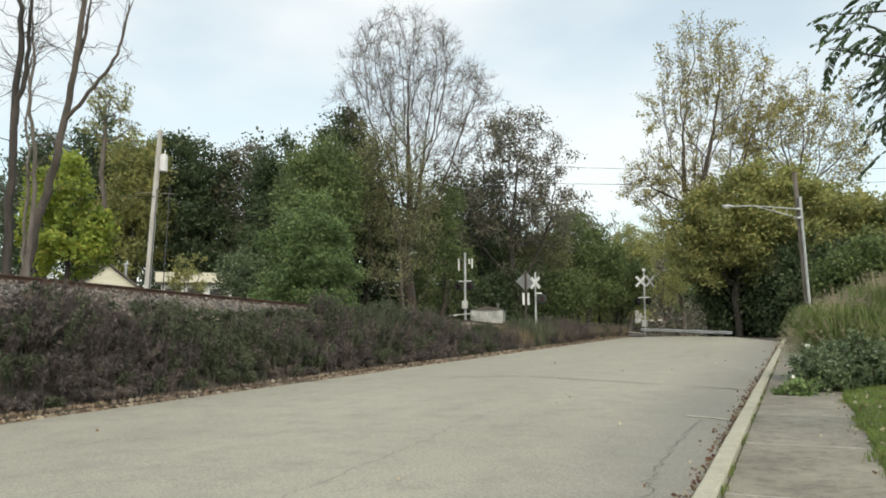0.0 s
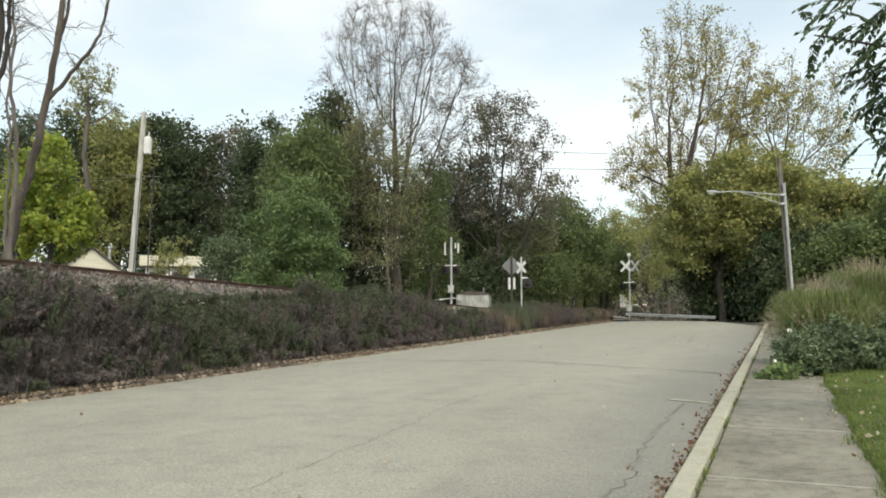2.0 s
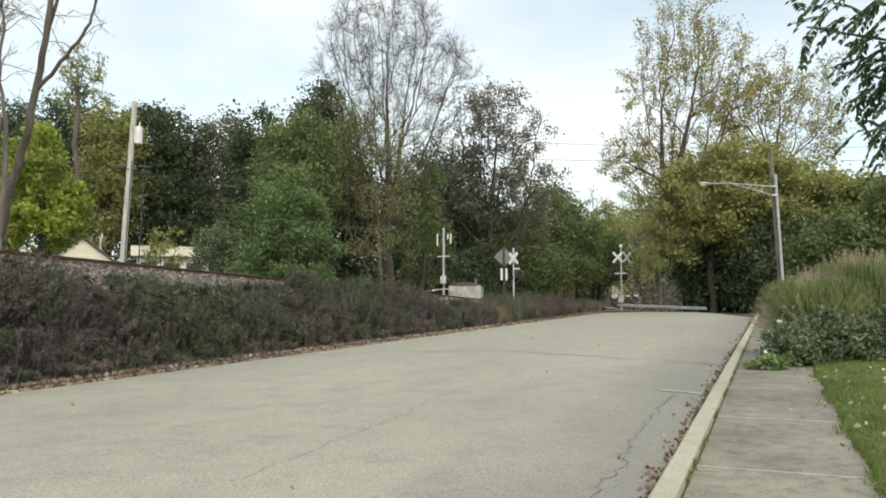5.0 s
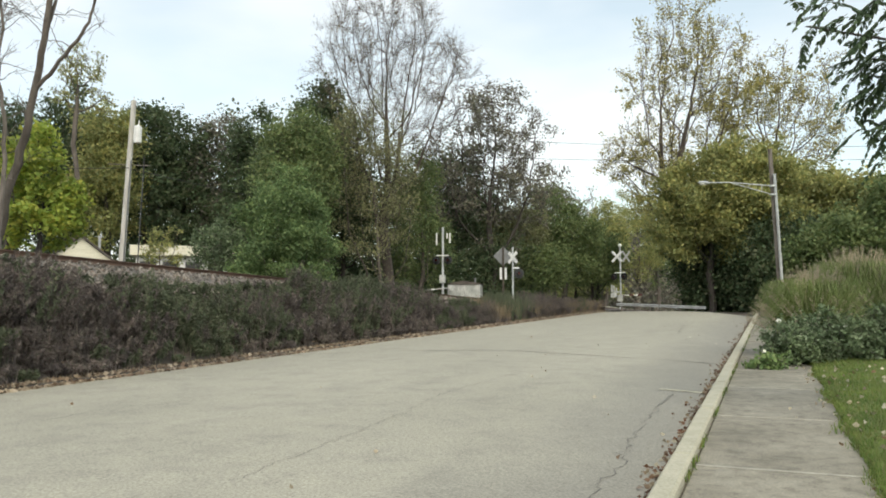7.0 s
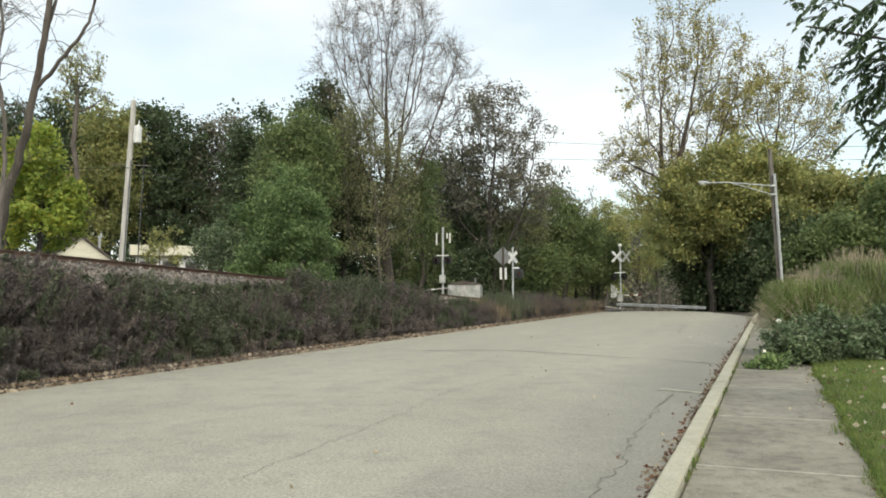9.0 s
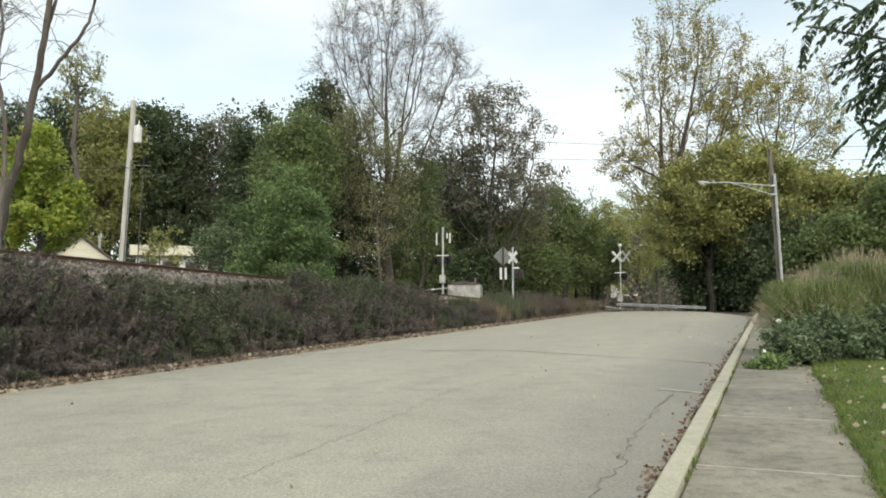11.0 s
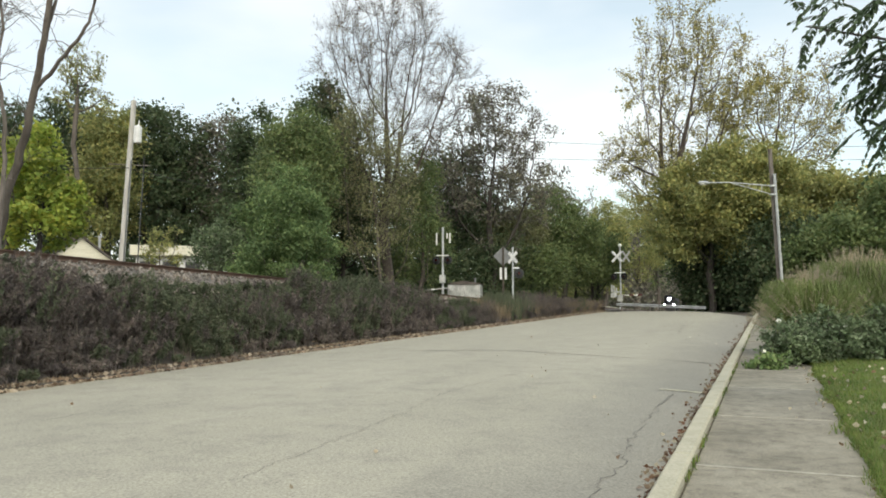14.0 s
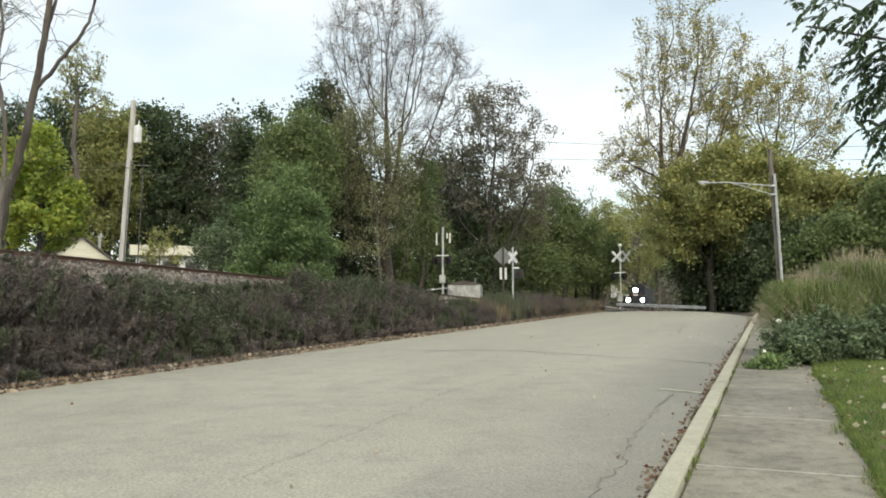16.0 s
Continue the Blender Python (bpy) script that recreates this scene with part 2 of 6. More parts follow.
def arrays(name, verts, faces, material, parent=None, label="", smooth=False):
    """Links plain arrays of corners and faces (all of one corner count) as one mesh object."""
    verts, faces = np.asarray(verts, float), np.asarray(faces, int)
    me = bpy.data.meshes.new(name)
    n, k = faces.shape
    me.vertices.add(len(verts))
    me.vertices.foreach_set("co", verts.ravel())
    me.loops.add(n * k)
    me.loops.foreach_set("vertex_index", faces.ravel())
    me.polygons.add(n)
    me.polygons.foreach_set("loop_start", np.arange(0, n * k, k))
    if smooth:
        me.polygons.foreach_set("use_smooth", np.ones(n, bool))
    me.update(calc_edges=True)
    me.materials.append(material)
    ob = new(name, me)
    ob.parent = parent
    if label:
        ob["label"] = label
    return ob


def base(name, m, label, category, group=""):
    """An Empty at a thing's base."""
    ob = new(name)
    ob.matrix_world = m
    return tagged(ob, label, category, group)


def box(bm, x, y, z, sx, sy, sz, m=None, bevel=0.0):
    made = bmesh.ops.create_cube(bm, size=1, matrix=(m or Matrix()) @ Matrix.Translation((x, y, z)) @ Matrix.Diagonal((sx, sy, sz, 1)))
    if bevel:
        edges = list({e for v in made["verts"] for e in v.link_edges})
        bmesh.ops.bevel(bm, geom=edges, offset=bevel, segments=1, affect="EDGES")


def rod(bm, a, b, r0, r1=None, sides=10):
    a, b = Vector(a), Vector(b)
    way = b - a
    m = Matrix.Translation((a + b) / 2) @ way.to_track_quat("Z", "Y").to_matrix().to_4x4()
    bmesh.ops.create_cone(bm, cap_ends=True, segments=sides, radius1=r0, radius2=r0 if r1 is None else r1, depth=way.length, matrix=m)


def tubes(lines, sides):
    """Tapered tubes along polylines: each line is a list of points with a radius. Returns corners and quads."""
    V, Q, n0 = [], [], 0
    ang = np.arange(sides) * 2 * np.pi / sides
    ca, sb = np.cos(ang)[:, None], np.sin(ang)[:, None]
    for pts, rad in lines:
        pts = np.asarray(pts, float)
        tang = np.gradient(pts, axis=0)
        tang /= np.linalg.norm(tang, axis=1)[:, None] + 1e-9
        side = np.cross(tang[0], (0.31, 0.95, 0.05))
        side /= np.linalg.norm(side) + 1e-9
        for p, t, r in zip(pts, tang, rad):
            s = side - t * (side @ t)
            s /= np.linalg.norm(s) + 1e-9
            V.append(p + r * (ca * s + sb * np.cross(t, s)))
        k = len(pts)
        i = np.arange(sides)
        for j in range(k - 1):
            a = n0 + j * sides
            Q.append(np.stack([a + i, a + (i + 1) % sides, a + sides + (i + 1) % sides, a + sides + i], 1))
        n0 += k * sides
    return np.concatenate(V), np.concatenate(Q)


def leaves_at(rng, centres, length, width, droop=0.3, flat=0.0):
    """One bent rhombus a leaf, turned at random."""
    n = len(centres)
    d = rng.normal(size=(n, 3))
    d[:, 2] = d[:, 2] * (1 - flat) - droop
    d /= np.linalg.norm(d, axis=1)[:, None]
    u = rng.normal(size=(n, 3))
    if flat:
        u[:, 2] *= 1 - flat
    w = np.cross(d, u)
    w /= np.linalg.norm(w, axis=1)[:, None] + 1e-9
    s = rng.uniform(0.6, 1.4, (n, 1))
    L, W = d * length * s, w * width * s * 0.5
    nrm = np.cross(d, w) * (width * 0.25) * s
    v = np.stack([centres - L * 0.5, centres + W + nrm, centres + L * 0.5, centres - W + nrm], 1).reshape(-1, 3)
    return v, np.arange(n * 4).reshape(n, 4)


def blades_at(rng, feet, height, width, spread, tips=0.12):
    """Upright bent blades of two quads."""
    n = len(feet)
    a = rng.uniform(0, 2 * np.pi, n)
    out = np.stack([np.cos(a), np.sin(a), np.zeros(n)], 1)
    side = np.stack([-np.sin(a + 0.6), np.cos(a + 0.6), np.zeros(n)], 1)
    h = (np.asarray(height) * rng.uniform(0.6, 1.3, n))[:, None]
    k = rng.uniform(0, 1, (n, 1)) * spread
    up = np.array([0, 0, 1.0])
    mid = feet + up * h * 0.6 + out * h * k * 0.35
    top = feet + up * h * (1 - 0.25 * k) + out * h * k
    w = side * width * 0.5
    v = np.stack([feet - w, feet + w, mid + w * 0.8, mid - w * 0.8, top + w * tips, top - w * tips], 1).reshape(-1, 3)
    i = np.arange(n)[:, None] * 6
    return v, np.concatenate([i + np.array([[0, 1, 2, 3]]), i + np.array([[3, 2, 4, 5]])])


# ---- the lie of the land ----
def level(y):
    """Height of the road's line: a steady climb that eases off at the top."""
    y = np.asarray(y, float)
    s = 0.03238
    up = np.where(y < 58, s * y, s * 58 + 0.42 * (1 - np.exp(-(np.maximum(y, 58) - 58) * s / 0.42)))
    return np.where(y < -12, -12 * s, up)


def rail_x(y):
    return -16.121 - 0.0406 * (np.asarray(y, float) - 12.088)


def rail_z(y):
    y = np.asarray(y, float)
    return np.where(y < 52, 3.128 - 0.00961 * (y - 12.088), 2.744)


def step(a, b, v):
    t = np.clip((v - a) / (b - a), 0, 1)
    return t * t * (3 - 2 * t)


ROAD_L, ROAD_R = -12.5, -0.9
WALK_R = 0.785                      # the sidewalk's lawn side


def ground_z(x, y):
    x, y = np.asarray(x, float), np.asarray(y, float)
    r, tx, tz = level(y), rail_x(y), rail_z(y)
    shoulder = tz - 0.85
    t = np.clip((x - (ROAD_L - 0.5)) / ((tx + 1.7) - (ROAD_L - 0.5)), 0, 1)
    bank = r + (shoulder - r) * (0.75 * t + 0.25 * t * t * (3 - 2 * t))
    beyond = shoulder - 0.35 * step(0, 1, (tx - 3.6 - x) / 2.5)
    z = np.where(x > tx + 1.7, bank, np.where(x > tx - 3.6, shoulder, beyond))
    far = step(75, 110, y) * step(-30, -10, x)
    z = z * (1 - far) + (shoulder - 0.4) * far
    z = np.where((x > ROAD_R) & (x < WALK_R + 0.01), r - 0.05, z)
    z = np.where(x >= WALK_R + 0.01, r + 0.07 * step(0.8, 1.4, x) + 0.25 * step(2.5, 9, x), z)
    return np.where((x > ROAD_L - 0.15) & (x <= ROAD_R), r - 0.13, z)


def sheet(name, xs, ys, height, material, smooth=True):
    X, Y = np.meshgrid(xs, ys)
    Z = height(X, Y)
    nx, ny = len(xs), len(ys)
    i = (np.arange(ny - 1)[:, None] * nx + np.arange(nx - 1)[None, :]).ravel()
    return arrays(name, np.stack([X, Y, Z], -1).reshape(-1, 3), np.stack([i, i + 1, i + nx + 1, i + nx], 1), material, smooth=smooth)


xs = np.concatenate([[-2500, -900, -400, -200, -120, -80, -60, -50, -42, -36], np.arange(-32, -12.9, 0.4), [-12.9, -12.68, -12.5, -8, -4, -1.1, -0.9, -0.7, 0.785, 0.8, 1.0, 1.5, 2.5, 4, 6, 9, 14, 22, 40, 80, 160, 400, 900, 2500]])
ys = np.concatenate([[-2500, -800, -300, -100, -40, -20], np.arange(-12, 92, 1.0), [95, 100, 105, 112, 125, 150, 200, 300, 500, 900, 2500]])
ground = tagged(sheet("ground", xs, ys, ground_z, SOIL), "dry brown soil with leaf litter under weeds", "ground", kind="structure")


# ---- road, kerb, sidewalk, lawn ----
def road_end(x):
    """How far the road runs before the guard rail, at each x."""
    x = np.asarray(x, float)
    return np.where(x < -4.2, 58.6 + (-4.2 - x) * 0.62, 50 + (-0.9 - x) * 2.6)


def road_mesh():
    us = np.linspace(ROAD_L, ROAD_R, 30)
    vs = np.concatenate([np.linspace(-14, 30, 45), np.linspace(31, 47, 12)])
    rows = [[(u, v) for u in us] for v in vs]
    for k in np.linspace(0.1, 1, 12):
        rows.append([(u, 47 + (float(road_end(u)) - 47) * k) for u in us])
    g = np.array(rows)
    wob = np.array([[noise.noise((u * 0.5, v * 0.3, 3.0)) * 0.012 for u, v in r] for r in g])
    crown = 0.09 * (1 - ((g[..., 0] + 6.7) / 5.8) ** 2)
    edge = np.where(g[..., 0] == ROAD_L, 1, 0)
    x = g[..., 0] + edge * np.array([[noise.noise((v * 0.9, 7.0, 0)) * 0.16 for u, v in r] for r in g])
    P = np.stack([x, g[..., 1], level(g[..., 1]) + crown - 0.06 + wob], -1)
    nx, ny = len(us), len(rows)
    i = (np.arange(ny - 1)[:, None] * nx + np.arange(nx - 1)[None, :]).ravel()
    return P.reshape(-1, 3), np.stack([i, i + 1, i + nx + 1, i + nx], 1)


road = tagged(arrays("road", *road_mesh(), ASPHALT, smooth=True), "pale worn asphalt road climbing to the crossing", "road", kind="structure")


def road_z(x, y):
    return level(y) + 0.09 * (1 - ((np.asarray(x) + 6.7) / 5.8) ** 2) - 0.06


def ribbon(name, pts, width, lift, material, rng, label):
    """A thin crooked crack lying on the road."""
    out = []
    for i in range(len(pts) - 1):
        a, b = np.array(pts[i], float), np.array(pts[i + 1], float)
        k = max(2, int(np.linalg.norm(b - a) / 0.11))
        for t in np.arange(k) / k:
            out.append(a + (b - a) * t + rng.normal(size=2) * 0.034)
    out.append(np.array(pts[-1], float))
    out = np.array(out)
    tang = np.gradient(out, axis=0)
    side = np.stack([-tang[:, 1], tang[:, 0]], 1)
    side /= np.linalg.norm(side, axis=1)[:, None]
    w = width * rng.uniform(0.35, 1.3, (len(out), 1)) / 2
    L, R = out + side * w, out - side * w
    V = np.concatenate([np.column_stack([L, road_z(L[:, 0], L[:, 1]) + lift]), np.column_stack([R, road_z(R[:, 0], R[:, 1]) + lift])])
    n = len(out)
    i = np.arange(n - 1)
    return tagged(arrays(name, V, np.stack([i, i + n, i + n + 1, i + 1], 1), material), label, "crack", kind="structure")


crack_rng = np.random.default_rng(21)
ribbon("crack", [(-12.27, 17.68), (-11.04, 18.59), (-9.66, 19.34), (-6.54, 19.88), (-4.85, 19.33), (-3.34, 18.84), (-0.95, 18.25)], 0.075, 0.006, CRACK, crack_rng, "dark filled crack across the asphalt road")
ribbon("crack", [(-1.5, 12.97), (-1.51, 11.8), (-1.52, 10.6), (-1.48, 8.99), (-1.41, 7.86), (-1.34, 7.1), (-1.37, 6.55), (-1.32, 6.09), (-1.4, 4)], 0.014, 0.006, CRACK, crack_rng, "crooked dark crack along the road's edge")
ribbon("crack", [(-10.5, 5.2), (-8.88, 6.78), (-8.66, 7.25), (-8.73, 8.22), (-8.2, 9.33)], 0.014, 0.006, CRACK, crack_rng, "faint long crack in the pale asphalt")
ribbon("crack", [(-9.7, 12.46), (-9.1, 13.52), (-8.81, 14.85), (-8.3, 17)], 0.014, 0.006, CRACK, crack_rng, "faint long crack in the pale asphalt")
ribbon("crack", [(-4.3, 5.5), (-4.41, 7.44), (-4.5, 9.02), (-4.81, 11.21), (-4.6, 15)], 0.008, 0.006, CRACK, crack_rng, "faint long crack in the pale asphalt")
ribbon("crack", [(-4.6, 26), (-3.2, 30), (-3.6, 36), (-3.0, 44)], 0.025, 0.006, CRACK, crack_rng, "faint crack near the top of the road")
ribbon("crack", [(-9.5, 27), (-6, 27.6), (-2.5, 26.8)], 0.025, 0.006, CRACK, crack_rng, "faint crack across the road")
ribbon("patch_seam", [(-1.75, 13.2), (-1.44, 13.22), (-0.99, 13.13)], 0.15, 0.008, KERB, crack_rng, "pale seam line on the asphalt")


def kerb_and_sidewalk():
    kerb = tagged(new("kerb"), "pale weathered concrete kerb", "kerb", kind="structure")
    L, y = 3.02, -9.0
    bm = bmesh.new()
    box(bm, 0, 0, 0, 0.19, L - 0.015, 0.34, None, 0.025)
    me = bpy.data.meshes.new("kerb_stone")
    bm.to_mesh(me)
    bm.free()
    me.materials.append(KERB)
    slope = math.degrees(math.atan(0.03238))
    rng = random.Random(4)
    k = 0
    while y < 52:
        ob = new("kerb_stone", me)
        ob.matrix_world = pose(-0.805, y, float(level(y)) - 0.09 + 0.002 * (k % 2), slope if y < 57 else 0, 0, rng.uniform(-0.15, 0.15))
        ob.parent = kerb
        y += L
        k += 1
    walkway = tagged(new("sidewalk"), "grey stained concrete slab sidewalk", "sidewalk", kind="structure")
    bm = bmesh.new()
    box(bm, 0, 0, 0, 1.47, L - 0.11, 0.12, None, 0.012)
    me = bpy.data.meshes.new("slab")
    bm.to_mesh(me)
    bm.free()
    me.materials.append(CONCRETE)
    bm = bmesh.new()
    box(bm, 0, 0, 0, 1.46, 0.05, 0.03)
    seam_mesh = bpy.data.meshes.new("joint_seam")
    bm.to_mesh(seam_mesh)
    bm.free()
    seam_mesh.materials.append(PALE_SEAM)
    y = 7.51 - 6 * L + L / 2
    while y < 47:
        ob = new("slab", me)
        ob.matrix_world = pose(0.045, y, float(level(y)) - 0.06 + rng.uniform(-0.006, 0.006), slope + rng.uniform(-0.1, 0.1), rng.uniform(-0.3, 0.3), 0)
        ob.parent = walkway
        seam = new("joint_seam", seam_mesh)
        seam.matrix_world = pose(0.045, y + L / 2 + 0.025, float(level(y + L / 2 + 0.025)) - 0.017, slope, 0, rng.uniform(-0.4, 0.4))
        seam.parent = walkway
        y += L


kerb_and_sidewalk()

lawn_x = np.array([0.785, 0.85, 1.1, 1.6, 2.5, 4, 7, 12, 20, 30])
lawn_y = np.arange(-12, 60, 1.0)
lawn = tagged(sheet("lawn", lawn_x, lawn_y, lambda x, y: ground_z(np.maximum(x, 0.83), y) + 0.012, LAWN), "green mown lawn with fallen leaves", "lawn", kind="structure")


# ---- the railway ----
def railway():
    ys_ = np.concatenate([np.arange(-30, 90, 3.0), np.arange(90, 520, 12.0)])
    # ballast bed
    prof = [(2.05, -1.0), (1.75, -0.76), (0.78, -0.25), (0.3, -0.2), (-1.75, -0.2), (-2.3, -0.25), (-3.8, -0.98)]
    V = np.array([[(rail_x(y) + dx, y, rail_z(y) + dz) for dx, dz in prof] for y in ys_])
    V[:, 0, 2] = np.minimum(V[:, 0, 2], ground_z(V[:, 0, 0], V[:, 0, 1]) - 0.08)
    nx, ny = len(prof), len(ys_)
    i = (np.arange(ny - 1)[:, None] * nx + np.arange(nx - 1)[None, :]).ravel()
    tagged(arrays("ballast_bed", V.reshape(-1, 3), np.stack([i, i + nx, i + nx + 1, i + 1], 1), BALLAST), "raised bed of grey crushed stone", "ballast", kind="structure")
    rng = np.random.default_rng(11)
    n = 15000
    y = rng.uniform(4, 70, n)
    u = rng.uniform(0, 1, n)
    dx = np.where(u < 0.85, 0.74 + 1.3 * rng.uniform(0, 1, n), rng.uniform(-1.7, 0.78, n))
    dz = np.where(dx > 0.78, -0.25 - (dx - 0.78) * 0.514, -0.22) + 0.012
    c = np.column_stack([rail_x(y) + dx, y, rail_z(y) + dz])
    s = rng.uniform(0.025, 0.06, (n, 1, 1))
    octa = np.array([(1, 0, 0), (0, 1, 0), (-1, 0, 0), (0, -1, 0), (0, 0, 1), (0, 0, -1)], float)
    pts = c[:, None, :] + (octa[None] + rng.normal(size=(n, 6, 3)) * 0.3) * s
    tri = np.array([(0, 1, 4), (1, 2, 4), (2, 3, 4), (3, 0, 4), (1, 0, 5), (2, 1, 5), (3, 2, 5), (0, 3, 5)])
    F = (np.arange(n)[:, None, None] * 6 + tri[None]).reshape(-1, 3)
    tagged(arrays("ballast_stones", pts.reshape(-1, 3), F, STONE), "loose grey and pinkish crushed ballast stones", "stones", kind="stuff")
    track = tagged(new("railway_track"), "rusty steel rails on dark wooden ties in ballast", "track", kind="structure")
    prof = [(-0.07, 0), (-0.07, 0.012), (-0.012, 0.035), (-0.012, 0.125), (-0.036, 0.14), (-0.036, 0.168), (0.036, 0.168), (0.036, 0.14), (0.012, 0.125), (0.012, 0.035), (0.07, 0.012), (0.07, 0)]
    for off in (0.0, -1.505):
        V = np.array([[(rail_x(y) + off + px, y, rail_z(y) - 0.168 + pz) for px, pz in prof] for y in ys_])
        nx = len(prof)
        F = []
        for j in range(len(ys_) - 1):
            for k in range(nx):
                a, b = j * nx + k, j * nx + (k + 1) % nx
                F.append((a, a + nx, b + nx, b))
        arrays("rail", V.reshape(-1, 3), F, RUST, track)
    bm = bmesh.new()
    box(bm, 0, 0, 0, 2.6, 0.22, 0.17, None, 0.012)
    me = bpy.data.meshes.new("tie")
    bm.to_mesh(me)
    bm.free()
    me.materials.append(TIE_WOOD)
    rr = random.Random(2)
    for k in range(150):
        yy = 2.0 + k * 0.55
        ob = new("tie", me)
        ob.matrix_world = pose(float(rail_x(yy)) - 0.75 + rr.uniform(-0.04, 0.04), yy, float(rail_z(yy)) - 0.168 - 0.087, rr.uniform(-1, 1), 0, 2.3 + rr.uniform(-1, 1))
        ob.parent = track


railway()


# ---- trees ----
def bend(a, b, up, k, rng, wob):
    t = np.linspace(0, 1, k)[:, None]
    ctrl = a + (b - a) * 0.45 + up
    p = (1 - t) ** 2 * a + 2 * t * (1 - t) * ctrl + t * t * b
    p[1:-1] += rng.normal(size=(k - 2, 3)) * wob
    return p


def crown_points(rng, n, lobes, seed, uneven):
    """Points spread through a crown of ellipsoids (x, y, z, rx, ry, rz) with a bumpy outline."""
    size = np.array([(l[3] * l[4] * l[5]) ** 0.75 for l in lobes])
    many = rng.multinomial(n, size / size.sum())
    out = []
    for l, m in zip(lobes, many):
        d = rng.normal(size=(m, 3))
        d /= np.linalg.norm(d, axis=1)[:, None]
        bump = np.array([1 + uneven * noise.noise((v[0] * 1.8 + seed, v[1] * 1.8, v[2] * 1.8)) + 0.5 * uneven * noise.noise((v[0] * 4.5, v[1] * 4.5 + seed, v[2] * 4.5)) for v in d])
        r = rng.uniform(0.04, 1, m) ** 0.42 * bump
        out.append(np.array(l[:3]) + d * r[:, None] * np.array(l[3:]))
    return np.concatenate(out)


def grow(rng, starts, A, D, kill, rise, turns=90):
    """Branches that grow step by step towards the free points of a crown. Returns nodes and each one's parent."""
    P, par = [], []
    for line in starts:
        for i, p in enumerate(line):
            P.append(p)
            par.append(len(P) - 2 if i else -1)
    P, par = np.array(P), list(par)
    gap = np.linalg.norm(A[:, None] - P[None], axis=2)
    near, at = gap.min(1), gap.argmin(1)
    stale = np.zeros(len(A), int)
    live = near > kill
    for _ in range(turns):
        ids = np.flatnonzero(live)
        if not len(ids):
            break
        pull = np.zeros((len(P), 3))
        way = A[ids] - P[at[ids]]
        way /= np.linalg.norm(way, axis=1)[:, None] + 1e-9
        np.add.at(pull, at[ids], way)
        src = np.flatnonzero(np.abs(pull).sum(1) > 1e-6)
        d = pull[src]
        d /= np.linalg.norm(d, axis=1)[:, None] + 1e-9
        before = np.array([P[k] - P[par[k]] if par[k] >= 0 else (0, 0, D) for k in src]) / D
        d += before * 0.5 + rng.normal(size=d.shape) * 0.15 + np.array([0, 0, rise * 0.3])
        d /= np.linalg.norm(d, axis=1)[:, None] + 1e-9
        Q = P[src] + d * D
        base_n = len(P)
        P = np.concatenate([P, Q])
        par += src.tolist()
        gap = np.linalg.norm(A[ids][:, None] - Q[None], axis=2)
        m, k = gap.min(1), gap.argmin(1)
        better = m < near[ids] - 1e-6
        near[ids[better]] = m[better]
        at[ids[better]] = base_n + k[better]
        stale[ids] = np.where(better, 0, stale[ids] + 1)
        live = (near > kill) & (stale < 4)
    return P, np.array(par)


def sticks(a, b, r0, r1):
    """Many straight three-sided twigs at once."""
    d = b - a
    d = d / (np.linalg.norm(d, axis=1)[:, None] + 1e-9)
    s = np.cross(d, (0.31, 0.95, 0.05))
    s /= np.linalg.norm(s, axis=1)[:, None] + 1e-9
    w = np.cross(d, s)
    ring = [s, s * -0.5 + w * 0.866, s * -0.5 - w * 0.866]
    v = np.stack([a + q * r0 for q in ring] + [b + q * r1 for q in ring], 1).reshape(-1, 3)
    i = np.arange(len(a))[:, None] * 6
    return v, np.concatenate([i + np.array([[j, (j + 1) % 3, 3 + (j + 1) % 3, 3 + j]]) for j in range(3)])


